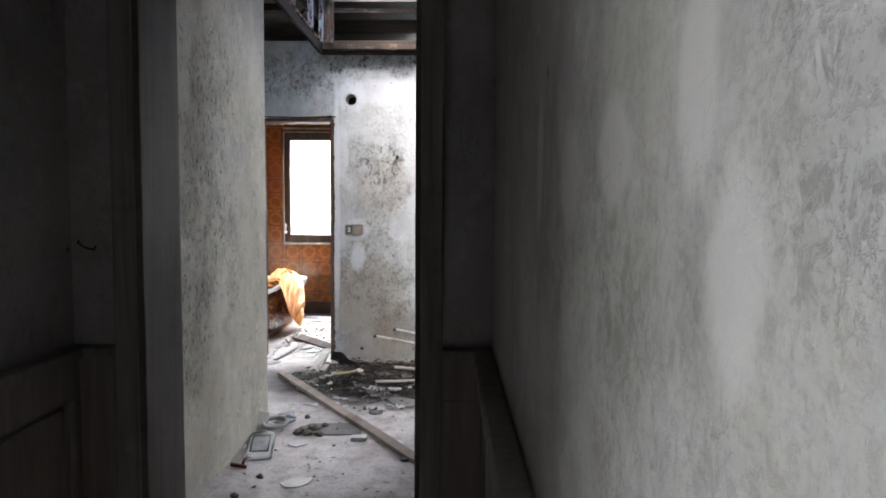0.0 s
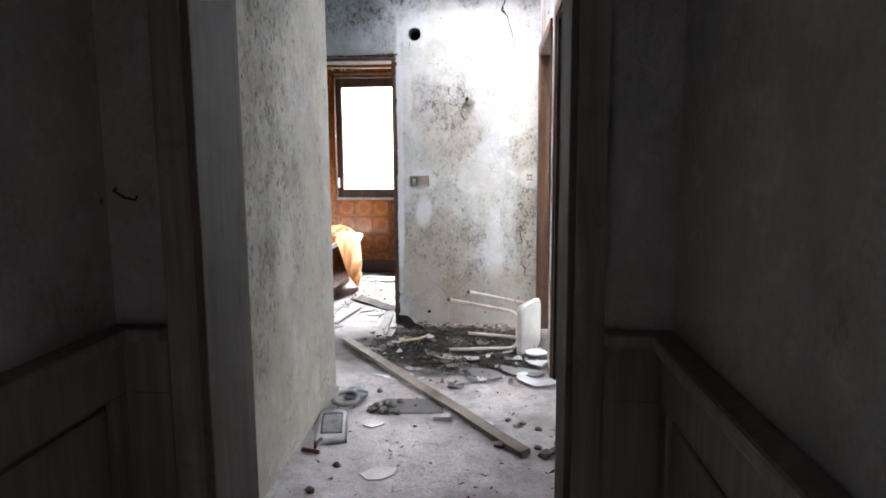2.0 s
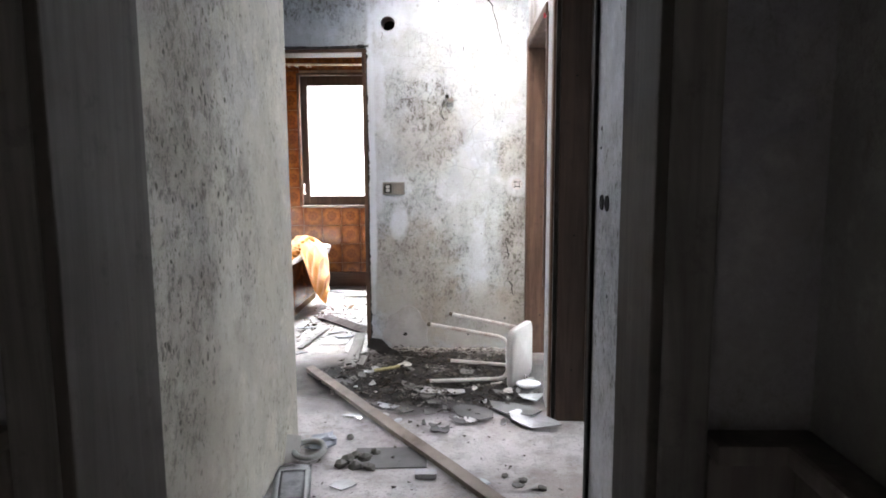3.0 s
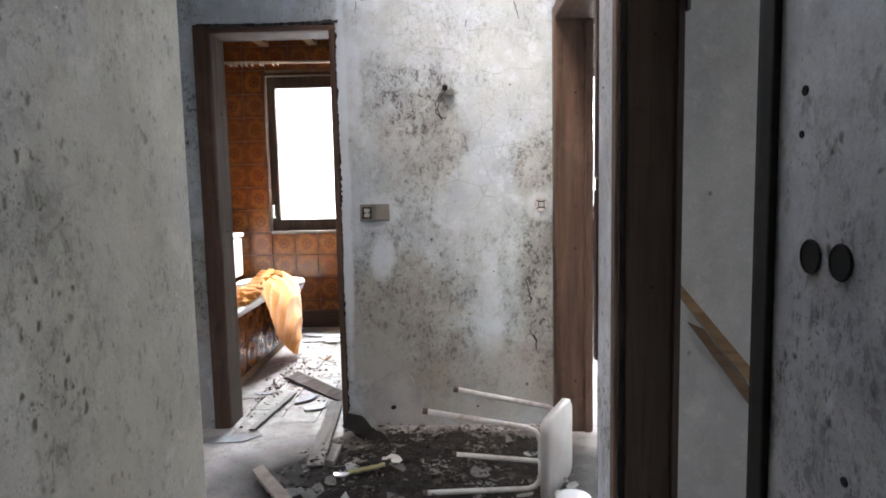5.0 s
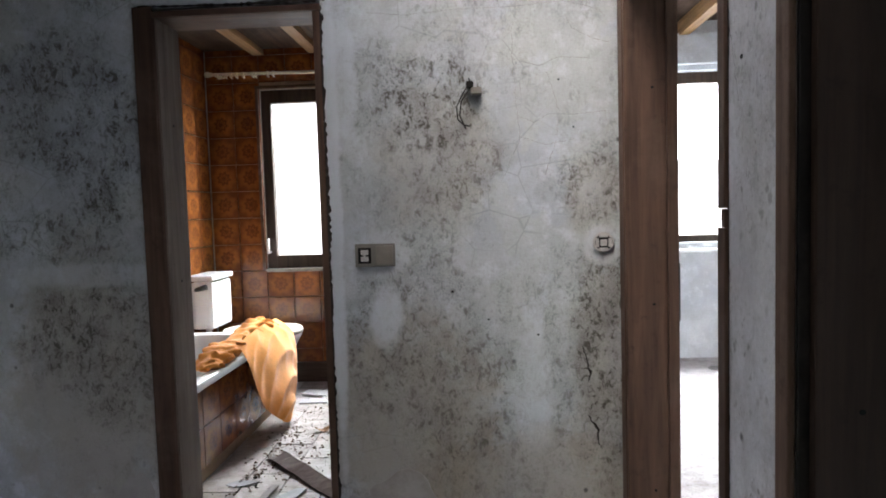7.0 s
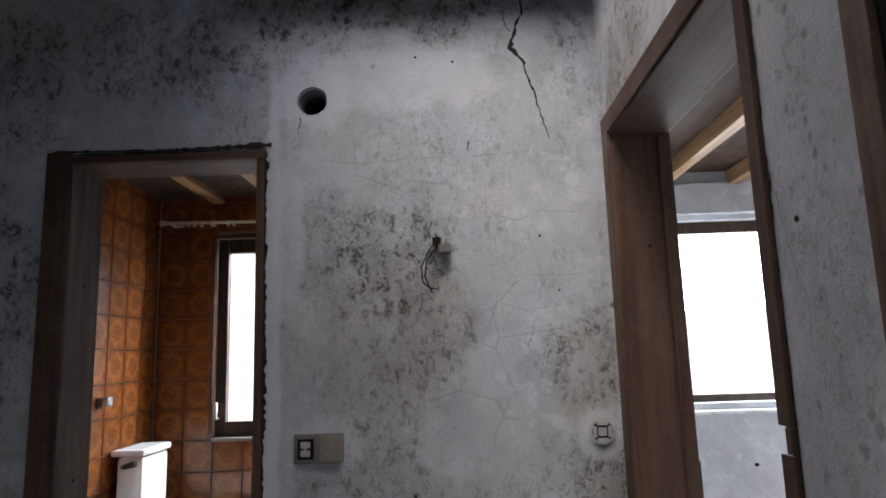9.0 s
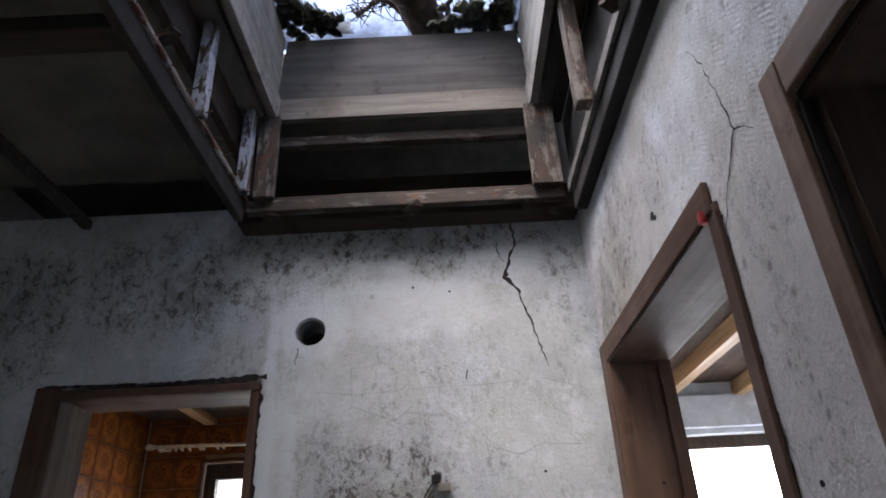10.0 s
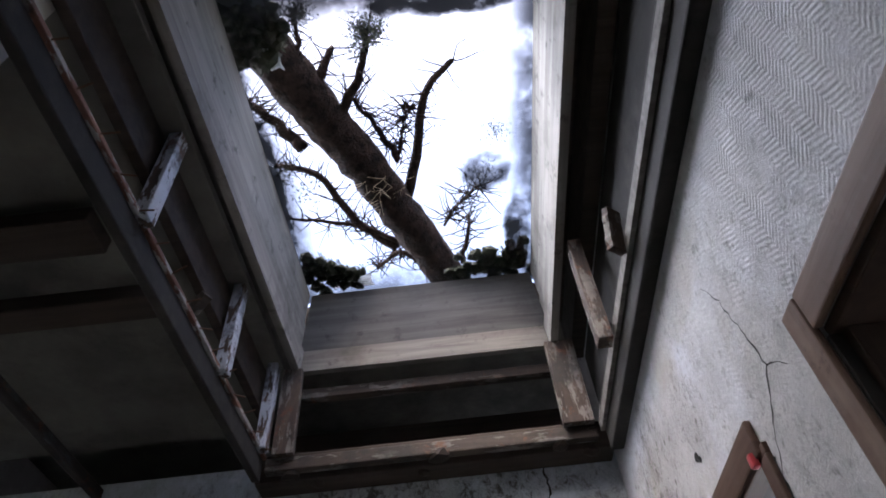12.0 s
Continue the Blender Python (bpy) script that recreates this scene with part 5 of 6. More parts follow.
def flake(name, label, category, c, rx, ry, turn, mat, seed, sides=9, thick=0.004, curl=0.0, tilt=(0, 0), group="", square=False):
    """A flat broken piece: irregular outline, slight curl, real thickness."""
    rnd = random.Random(seed)
    bm = bmesh.new()
    ring = []
    for i in range(sides):
        a = 2 * math.pi * (i + rnd.uniform(-0.25, 0.25) * (not square)) / sides + (math.pi / 4 if square else 0)
        q = (1.35 if square else 1.0) * (rnd.uniform(0.72, 1.1) if not square else rnd.uniform(0.97, 1.03))
        ring.append((rx * q * math.cos(a), ry * q * math.sin(a)))
    lo = [bm.verts.new((x, y, curl * (x * x + 0.3 * x * y) / max(rx * rx, 1e-6))) for x, y in ring]
    hi = [bm.verts.new((v.co.x, v.co.y, v.co.z + thick)) for v in lo]
    mid_lo, mid_hi = bm.verts.new((0, 0, 0)), bm.verts.new((0, 0, thick))
    for i in range(sides):
        j = (i + 1) % sides
        bm.faces.new((lo[i], lo[j], hi[j], hi[i]))
        bm.faces.new((mid_hi, hi[i], hi[j]))
        bm.faces.new((mid_lo, lo[j], lo[i]))
    o = new(name, mesh_of(name, bm, mat))
    o.matrix_world = pose(c[0], c[1], c[2], tilt[0], tilt[1], turn)
    return tagged(o, label, category, group)


# printed sheet standing by the wall
pg = thing("printed_sheet", "curled printed page with a grey picture against the wall", "paper", (-1.04, 3.34, 0))


def page(name, mat, u0, u1, v0, v1, lift, parent, label=""):
    bm = bmesh.new()
    N = 8
    g = []
    for j in range(N + 1):
        row = []
        for i in range(N + 1):
            a, b = u0 + (u1 - u0) * i / N, v0 + (v1 - v0) * j / N
            x = -1.066 + a * 0.143 + b * (-0.076)
            y = 3.138 + 0.019 * a + b * 0.360
            z = 0.006 + 0.010 * b + 0.010 * math.sin(3 * a) * b * b + 0.006 * (a - 0.5) ** 2
            row.append(bm.verts.new((x, y - lift, z + lift * 0.5)))
        g.append(row)
    for p, q in zip(g, g[1:]):
        for i in range(N):
            bm.faces.new((p[i], p[i + 1], q[i + 1], q[i]))
    bmesh.ops.solidify(bm, geom=bm.faces[:], thickness=0.0012)
    return part(name, bm, mat, parent, label, True)


page("sheet", plain("white_page", (0.74, 0.74, 0.74), 0.8, 0, 0.1), 0, 1, 0, 1, 0, pg)
page("picture", plain("grey_print", (0.52, 0.52, 0.53), 0.8, 0, 0.2, 22.0, (0.22, 0.22, 0.23), 0.7), 0.16, 0.84, 0.28, 0.88, 0.0012, pg, "blurred grey printed picture")
flake("cardboard", "pale card leaning behind the page", "cardboard", (-1.105, 3.60, 0.03), 0.035, 0.08, 15, PAPER, 3, 4, 0.003, 0.0, (60, 10), "", True)
bm = bmesh.new()
tube(bm, [(-1.035 + 0.065 * math.cos(a), 3.63 + 0.06 * math.sin(a), 0.035 + 0.012 * math.sin(a)) for a in [2 * math.pi * i / 24 for i in range(25)]], 0.013, 8, False)
o = new("tape_ring", mesh_of("tape_ring", bm, plain("grey_tape", (0.36, 0.36, 0.35), 0.7), True))
tagged(o, "grey ring of rolled plastic by the wall", "ring")
bm = bmesh.new()
tube(bm, [(-1.02, 3.70, 0.01), (-1.00, 3.74, 0.06), (-0.99, 3.76, 0.09)], [0.040, 0.046, 0.020], 14)
bmesh.ops.subdivide_edges(bm, edges=bm.edges[:], cuts=2, use_grid_fill=True)
for v in bm.verts:
    v.co += Vector((noise.noise(v.co * 20), noise.noise(v.co * 22 + Vector((5, 0, 0))), noise.noise(v.co * 25) * 0.6)) * 0.045
    v.co.z = max(0.004, v.co.z * 0.6)
o = new("crumpled_bag", mesh_of("crumpled_bag", bm, plain("bluish_plastic", (0.36, 0.38, 0.43), 0.35, 0, 0.25)))
tagged(o, "crumpled bluish plastic bag by the wall", "bag")
# red handle tool
rt = thing("red_tool", "small red-handled tool on the floor by the wall", "tool", (-1.05, 3.08, 0))
bm = bmesh.new()
tube(bm, [(-1.10, 3.075, 0.012), (-1.02, 3.05, 0.012)], 0.010, 8)
part("handle", bm, TOOL_RED, rt, "", True)
bm = bmesh.new()
tube(bm, [(-1.05, 3.10, 0.010), (-1.055, 3.14, 0.012), (-1.04, 3.17, 0.02)], 0.007, 8)
part("hook", bm, TOOL_RED, rt, "", True)

flake("paper_scrap", "white scrap of laminate on the dusty floor", "scrap", (-0.84, 3.38, 0.002), 0.055, 0.045, 10, SHEETW, 11, 8)
flake("paper_scrap", "pale flat scrap on the floor", "scrap", (-0.73, 2.90, 0.002), 0.085, 0.06, 35, PAPER, 12, 7)
flake("paper_scrap", "white scrap with dark edge under the board", "scrap", (-0.52, 3.46, 0.002), 0.045, 0.025, 0, SHEETW, 13, 4, 0.02, 0, (0, 0), "", True)
flake("grey_panel", "thin grey panel lying flat under the board", "panel", (-0.68, 3.62, 0.001), 0.16, 0.10, 3, CARD, 14, 4, 0.005, 0, (0, 0), "", True)
flake("curved_sheet", "pale curved sheet lying in the dirt", "sheet", (-0.50, 4.42, 0.012), 0.20, 0.055, -8, SHEETW, 15, 12, 0.005, 0.02)
flake("grey_panel", "grey roofing felt scrap on the floor", "panel", (-0.32, 4.10, 0.012), 0.14, 0.10, -35, CARD, 16, 7, 0.006, 0.012)
flake("grey_panel", "torn grey felt near the stool", "panel", (-0.12, 4.16, 0.012), 0.16, 0.085, -30, CARD, 17, 8, 0.006, 0.02)
flake("curved_sheet", "broad pale sheet with a bent edge", "sheet", (-0.02, 4.02, 0.01), 0.17, 0.09, -42, SHEETW, 18, 9, 0.004, 0.03)
flake("curved_sheet", "white sheet near the door frame", "sheet", (0.0, 4.30, 0.02), 0.08, 0.06, 10, DUSTED, 19, 5, 0.004, 0.02)
flake("flat_card", "pale card on the threshold", "card", (-1.58, 5.17, 0.003), 0.17, 0.05, 10, DUSTED, 20, 6, 0.004)
flake("flat_card", "pale plate-like sheet on the bathroom floor", "card", (-1.24, 5.60, 0.006), 0.09, 0.05, 20, DUSTED, 21, 5, 0.004)
flake("flat_card", "pale sheet on the bathroom floor", "card", (-1.32, 5.74, 0.010), 0.10, 0.04, 50, DUSTED, 24, 5, 0.004)
flake("flat_card", "oval pale scrap on the bathroom floor", "card", (-1.60, 5.88, 0.004), 0.08, 0.045, 5, DUSTED, 23, 7, 0.003)
for i, (x, y, w, hh, tr) in enumerate(((-1.55, 7.18, 0.13, 0.05, 5), (-1.44, 7.30, 0.12, 0.06, 20), (-1.60, 7.34, 0.10, 0.06, -15), (-1.35, 7.12, 0.13, 0.045, 8))):
    flake("magazine", "loose pale magazine page on the bathroom floor", "paper", (x, y, 0.003 + 0.004 * i), w, hh, tr, PAPER if i % 2 else SHEETW, 30 + i, 4, 0.008, 0.0, (0, 0), "loose pages", True)
flake("dry_leaf", "curled brown leaf on the bathroom floor", "leaf", (-1.38, 6.60, 0.004), 0.05, 0.035, 30, plain("brown_leaf", (0.22, 0.12, 0.05), 0.8), 40, 11, 0.002, 0.03)
# bright bits along the board
for i, (x, y, s, sh) in enumerate(((-0.93, 4.08, 0.055, 1), (-0.89, 4.03, 0.03, 1), (-0.965, 4.66, 0.05, 0), (-0.76, 4.21, 0.07, 1), (-0.66, 4.12, 0.05, 0), (-0.685, 3.97, 0.03, 1), (-0.73, 3.99, 0.018, 1),
                                  (-0.57, 4.33, 0.045, 0), (-0.52, 4.22, 0.05, 0), (-0.26, 4.28, 0.03, 1), (-0.90, 4.80, 0.05, 1), (-0.93, 4.72, 0.045, 1), (-1.12, 4.60, 0.07, 0), (-0.64, 4.70, 0.05, 0),
                                  (-0.35, 4.72, 0.06, 0), (-0.10, 4.95, 0.05, 1), (-0.02, 4.80, 0.06, 1), (-0.45, 3.86, 0.04, 0), (-0.28, 3.40, 0.03, 1), (-0.16, 3.36, 0.028, 0))):
    flake("shard" if sh else "scrap", "small pale glossy shard on the floor" if sh else "torn grey scrap in the dirt", "shard" if sh else "scrap",
          (x, y, 0.004 + 0.01 * (i % 3)), s, s * 0.62, i * 47, SHARD if sh else CARD, 50 + i, 5 + i % 4, 0.004, 0.008, ((i * 13) % 15 - 6, (i * 7) % 13 - 6), "floor shards" if sh else "floor scraps")
rnd = random.Random(77)
for i in range(64):
    a, q = rnd.uniform(0, 6.283), rnd.random() ** 0.5
    x, y = -0.50 + 0.62 * q * math.cos(a), 4.52 + 0.66 * q * math.sin(a)
    if x > 0.03 or x < -1.3 or (x > -1.0 and y > 5.25):
        continue
    kind = rnd.random()
    s = rnd.uniform(0.018, 0.06)
    flake("scrap", "torn dusty scrap among the floor debris", "scrap", (x, y, rnd.uniform(0.004, 0.03)), s, s * rnd.uniform(0.35, 0.8), rnd.uniform(0, 360),
          CARD if kind < 0.78 else PAPER if kind < 0.92 else SHEETW, 200 + i, rnd.randint(4, 8), 0.004, rnd.uniform(0, 0.02), (rnd.uniform(-14, 14), rnd.uniform(-14, 14)), "floor scraps")
for i, (x, y, s) in enumerate(((1.35, 7.9, 0.06), (1.55, 7.75, 0.05), (1.42, 7.5, 0.045), (1.20, 7.2, 0.05), (1.62, 7.95, 0.07), (1.30, 7.85, 0.05), (1.05, 6.9, 0.04), (0.85, 6.3, 0.04))):
    flake("scrap", "dark dry scrap on the empty room floor", "scrap", (x, y, 0.003), s, s * 0.5, i * 61, CARD, 400 + i, 7, 0.006, 0.01, (0, 0), "room scraps")
# white dish beside the stool
bm = bmesh.new()
loft(bm, [[(0.0 + r * math.cos(a), 4.47 + r * 0.9 * math.sin(a), z) for a in [2 * math.pi * i / 20 for i in range(20)]] for r, z in ((0.045, 0.052), (0.062, 0.050), (0.070, 0.044), (0.066, 0.034), (0.040, 0.018), (0.02, 0.012))], True, True)
bmesh.ops.recalc_face_normals(bm, faces=bm.faces)
o = new("lamp_dish", mesh_of("lamp_dish", bm, SHARD, True))
tagged(o, "upturned glossy white dish beside the stool", "dish")
# black curled scrap at the door jamb
bm = bmesh.new()
g = []
for j in range(9):
    row = []
    for i in range(17):
        a, b = i / 16, j / 8
        p = Vector((-1.02 + 0.30 * a, 5.26 - 0.26 * a + 0.10 * b, 0.012 + 0.055 * (1 - a) * b + 0.02 * math.sin(5 * a) * b))
        p += Vector((noise.noise(p * 14), noise.noise(p * 13 + Vector((3, 1, 0))), 0.6 * noise.noise(p * 16))) * 0.025
        p.y = min(p.y, 5.322)
        p.z = max(p.z, 0.006)
        row.append(bm.verts.new(p))
    g.append(row)
for p, q in zip(g, g[1:]):
    for i in range(16):
        bm.faces.new((p[i], p[i + 1], q[i + 1], q[i]))
bmesh.ops.solidify(bm, geom=bm.faces[:], thickness=0.006)
o = new("tar_felt", mesh_of("tar_felt", bm, plain("black_felt", (0.025, 0.023, 0.022), 0.85, 0, 0.4)))
tagged(o, "curled black roofing felt at the door jamb", "felt")


# rubble and dirt
def lump(bm, c, r, seed, squash=0.7):
    rnd = random.Random(seed)
    m = bmesh.ops.create_icosphere(bm, subdivisions=1, radius=r)
    off = Vector((rnd.random() * 50, rnd.random() * 50, rnd.random() * 50))
    for v in m["verts"]:
        v.co *= 1 + 0.55 * noise.noise(v.co / r * 0.9 + off)
        v.co.z *= squash
        v.co += Vector(c) + Vector((0, 0, r * squash * 0.6))


STONE = plain("broken_mortar", (0.17, 0.16, 0.145), 0.95, 0, 0.35, 20.0, (0.12, 0.10, 0.09), 0.5)
for i, (x, y, r) in enumerate(((-0.86, 3.58, 0.035), (-0.83, 3.63, 0.028), (-0.79, 3.60, 0.032), (-0.75, 3.66, 0.025), (-0.88, 3.54, 0.03), (-0.82, 3.53, 0.03), (-0.76, 3.52, 0.028), (-0.89, 3.82, 0.02),
                               (-0.245, 3.17, 0.028), (-0.05, 3.09, 0.034), (-0.01, 3.12, 0.03), (-0.08, 3.16, 0.02), (-0.13, 3.42, 0.02), (-0.20, 3.46, 0.016), (-0.97, 2.74, 0.02), (-0.92, 2.95, 0.018), (-0.06, 3.36, 0.018), (0.01, 3.20, 0.022))):
    bm = bmesh.new()
    lump(bm, (x, y, 0), r, i)
    o = new("rubble", mesh_of("rubble", bm, STONE))
    tagged(o, "broken lump of grey mortar on the floor", "rubble", "rubble pieces")
SOIL, sot, sob = material("black_soot_dirt", 0.95)
k = Net(sot)
k.put(sob.inputs["Base Color"], k.mix(k.ramp(k.noise(30.0, 6, 0.7), (0.4, 0), (0.7, 1)), (0.008, 0.007, 0.006), (0.040, 0.031, 0.025)))
k.bump(sob, k.noise(80.0, 5, 0.7), 0.8, 0.006)
bm = bmesh.new()
NX, NY = 90, 70
g = []
for j in range(NY + 1):
    row = []
    for i in range(NX + 1):
        x, y = -1.12 + 1.16 * i / NX, 4.22 + 1.09 * j / NY
        e = ((x + 0.52) / 0.62) ** 2 + ((y - 4.80) / 0.52) ** 2
        n1 = noise.noise((x * 5, y * 5, 2)) + 0.6 * noise.noise((x * 13, y * 13, 5)) + 0.35 * noise.noise((x * 33, y * 33, 9))
        row.append(bm.verts.new((x, y, 0.024 * (1 - e) + 0.026 * n1 - 0.008 + 0.006 * noise.noise((x * 70, y * 70, 1)))))
    g.append(row)
for p, q in zip(g, g[1:]):
    for i in range(NX):
        f = (p[i], p[i + 1], q[i + 1], q[i])
        if max(v.co.z for v in f) > -0.004:
            bm.faces.new(f)
bmesh.ops.delete(bm, geom=[v for v in bm.verts if not v.link_faces], context="VERTS")
o = new("soot_heap", mesh_of("soot_heap", bm, SOIL, True))
tagged(o, "black heap of soot and rotten debris on the floor", "debris", "", "stuff")
rnd = random.Random(5)
bm = bmesh.new()
for i in range(2300):
    a, q = rnd.uniform(0, 6.28), rnd.random() ** 0.6
    x, y = -0.52 + 0.70 * q * math.cos(a), 4.72 + 0.62 * q * math.sin(a)
    if x > 0.04:
        continue
    if i > 1800:
        x, y = rnd.uniform(-1.12, 0.04), rnd.uniform(2.2, 5.3)
    if i > 2180:
        x, y = rnd.uniform(-1.7, -1.05), rnd.uniform(5.5, 7.4)
    if y > 5.28 and x > -1.0:
        continue
    s = rnd.uniform(0.003, 0.012) * (1.3 if i < 1800 else 0.8)
    p = [bm.verts.new((x + s * rnd.uniform(-1.6, 1.6), y + s * rnd.uniform(-1.6, 1.6), (0.016 if i < 1800 else 0.0) + s * rnd.uniform(0, 1.3))) for _ in range(4)]
    for t3 in ((0, 1, 2), (0, 2, 3), (0, 3, 1), (1, 3, 2)):
        bm.faces.new([p[w] for w in t3])
o = new("crumbs", mesh_of("crumbs", bm, plain("mixed_crumbs", (0.055, 0.044, 0.036), 0.9, 0, 0.9, 9.0, (0.42, 0.40, 0.37), 0.6)))
tagged(o, "scattered dirt crumbs and flakes over the floor", "debris", "", "stuff")

bm = bmesh.new()
for i in range(150):
    s = rnd.uniform(0.004, 0.016)
    lump(bm, (rnd.uniform(-0.92, 0.03), 5.31 - abs(rnd.gauss(0, 0.045)) - s, 0.004), s, 3000 + i)
o = new("plaster_crumbs", mesh_of("plaster_crumbs", bm, plain("pale_plaster_crumbs", (0.40, 0.38, 0.35), 0.95, 0, 0.4, 20.0, (0.10, 0.09, 0.08), 0.5)))
tagged(o, "pale plaster crumbs fallen along the wall foot", "debris", "", "stuff")
# dark lumps along the far beam for loose cable bits
for x, y, z, s in DARK_LUMPS:
    bm = bmesh.new()
    lump(bm, (0, 0, 0), s, int(-x * 1000))
    bmesh.ops.translate(bm, verts=bm.verts, vec=(x, y, z))
    part("rot_lump", bm, TIMBER, bpy.data.objects["ceiling_frame"])

bm = bmesh.new()
for i in range(900):
    x, y = -1.62 + abs(rnd.gauss(0, 0.17)), 6.30 + rnd.gauss(0, 0.40)
    if i > 780:
        x, y = rnd.uniform(-1.75, -1.08), rnd.uniform(5.5, 7.5)
    s = 0.0025 + 0.010 * rnd.random() ** 3
    a = rnd.uniform(0, 6.28)
    p = [bm.verts.new((x + s * f * math.cos(a + g), y + s * 0.6 * math.sin(a + g) * f, 0.002 + h * s)) for f, g, h in ((1, 0, 0.1), (1, 2.1, 0.3), (1, 4.2, 0.2), (0.2, 0, 0.9))]
    for t3 in ((0, 1, 2), (0, 1, 3), (1, 2, 3), (0, 3, 2)):
        bm.faces.new([p[w] for w in t3])
o = new("leaf_litter", mesh_of("leaf_litter", bm, plain("brown_litter", (0.10, 0.06, 0.035), 0.9, 0, 0.6, 30.0)))
tagged(o, "brown leaf litter and dirt on the bathroom floor", "debris", "", "stuff")

# ---- skylight pane, moss and the fallen tree ----
GRIME, gt, gb = material("grimy_skylight_pane", 0.3)
k = Net(gt)
clear = k.n.new("ShaderNodeBsdfTransparent")
dull = k.n.new("ShaderNodeBsdfDiffuse")
dull.inputs["Color"].default_value = (0.06, 0.065, 0.07, 1)
ex = k.math("MAXIMUM", k.span(k.axis(0), -0.20, -0.08), k.span(k.axis(0), -0.86, -1.0))
ey = k.math("MAXIMUM", k.math("MULTIPLY", k.span(k.axis(1), 5.02, 5.20), 0.6), k.span(k.axis(1), 4.14, 4.0))
patches = k.math("MAXIMUM", k.blot(-0.25, 4.66, 0.09, 0.09, 0, 1), k.blot(-0.36, 4.05, 0.28, 0.06, 0, 1))
patches = k.math("MAXIMUM", patches, k.math("MAXIMUM", k.blot(-0.14, 4.95, 0.05, 0.22, 0, 1), k.blot(-0.97, 4.5, 0.03, 0.5, 0, 1)))
ey = k.math("MAXIMUM", ey, patches)
grime = k.math("MULTIPLY", k.math("MAXIMUM", k.math("MULTIPLY", ex, 0.85), ey), k.math("ADD", k.ramp(k.noise(7.0, 6, 0.65), (0.32, 0), (0.58, 1)), 0.15))
mixn = k.n.new("ShaderNodeMixShader")
k.l.new(k.math("MULTIPLY", grime, 0.92), mixn.inputs[0])
k.l.new(clear.outputs[0], mixn.inputs[1])
k.l.new(dull.outputs[0], mixn.inputs[2])
k.l.new(mixn.outputs[0], k.n["Material Output"].inputs["Surface"])
pane = part_box("pane", GRIME, bpy.data.objects["skylight"], (SX0 - 0.02, SY0 - 0.02, HEAD + 0.006), (SX1 + 0.02, SY1 + 0.02, HEAD + 0.010), 0, "clear plastic pane with grime round its edges")
MOSS = plain("dark_moss", (0.022, 0.026, 0.014), 0.95, 0, 0.5, 40.0)
ms = thing("moss_clumps", "dark moss and needles rotting on the pane's edge", "moss", (-0.5, 5.1, 3.32), kind="stuff")
rnd = random.Random(9)
for cx, cy, sx, sy, n in ((-0.90, 5.09, 0.11, 0.08, 60), (-0.20, 5.11, 0.12, 0.08, 60), (-0.92, 4.10, 0.09, 0.12, 90), (-0.36, 5.15, 0.08, 0.02, 16)):
    bm = bmesh.new()
    for i in range(n):
        p = Vector((cx + rnd.gauss(0, sx * 0.5), min(cy + rnd.gauss(0, sy * 0.5), 5.19), HEAD + 0.012))
        lump(bm, p, rnd.uniform(0.012, 0.034), rnd.randint(0, 9999))
        for q in range(26):
            d = Vector((rnd.gauss(0, 1), rnd.gauss(0, 1), abs(rnd.gauss(0, 0.7)))).normalized() * rnd.uniform(0.010, 0.030)
            o = p + Vector((rnd.gauss(0, 0.012), rnd.gauss(0, 0.012), rnd.uniform(0, 0.03)))
            w = d.orthogonal().normalized() * rnd.uniform(0.002, 0.005)
            bm.faces.new([bm.verts.new(o - w), bm.verts.new(o + w), bm.verts.new(o + d)])
    part("clump", bm, MOSS, ms)
FILM, fmt, fmb = material("torn_plastic_film", 0.35)
fmb.inputs["Base Color"].default_value = (0.22, 0.23, 0.25, 1)
fmb.inputs["Transmission Weight"].default_value = 0.2
fl = thing("plastic_film", "torn translucent plastic film stuck to the skylight pane", "film", (-0.85, 4.2, HEAD + 0.012))
for cx, cy, sx, sy, tip in ((-0.865, 4.185, 0.022, 0.035, 0.02), (-0.80, 5.135, 0.075, 0.026, 0.02)):
    bm = bmesh.new()
    g = []
    for j in range(13):
        row = []
        for i in range(13):
            a, b = i / 6 - 1, j / 6 - 1
            q = 1 + 0.35 * noise.noise((a * 1.6 + cx * 9, b * 1.6, 3))
            row.append(bm.verts.new((cx + sx * a * q, min(5.19, cy + sy * b * q), HEAD + 0.016 + tip * abs(noise.noise((a * 2, b * 2, cx * 7))))))
        g.append(row)
    for p, q in zip(g, g[1:]):
        for i in range(12):
            bm.faces.new((p[i], p[i + 1], q[i + 1], q[i]))
    bmesh.ops.solidify(bm, geom=bm.faces[:], thickness=0.001)
    part("scrap", bm, FILM, fl, "", True)
BARK, bt, bb = material("reddish_backlit_bark", 0.95)
k = Net(bt)
plates = k.noise(26.0, 7, 0.7)
# near-black because the tree's backlit silhouette is put into the bark colour
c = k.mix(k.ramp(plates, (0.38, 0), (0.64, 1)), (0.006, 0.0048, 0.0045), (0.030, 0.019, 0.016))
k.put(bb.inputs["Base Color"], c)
k.bump(bb, k.math("ADD", plates, k.noise(90.0, 4), False), 0.9, 0.015)
bb.inputs["Specular IOR Level"].default_value = 0.1
NEEDLE = plain("dead_needles", (0.035, 0.040, 0.028), 0.9, 0, 0.4)
tree = thing("fallen_tree", "fallen conifer trunk with bare branches across the skylight", "tree", (-0.67, 4.86, 3.42))


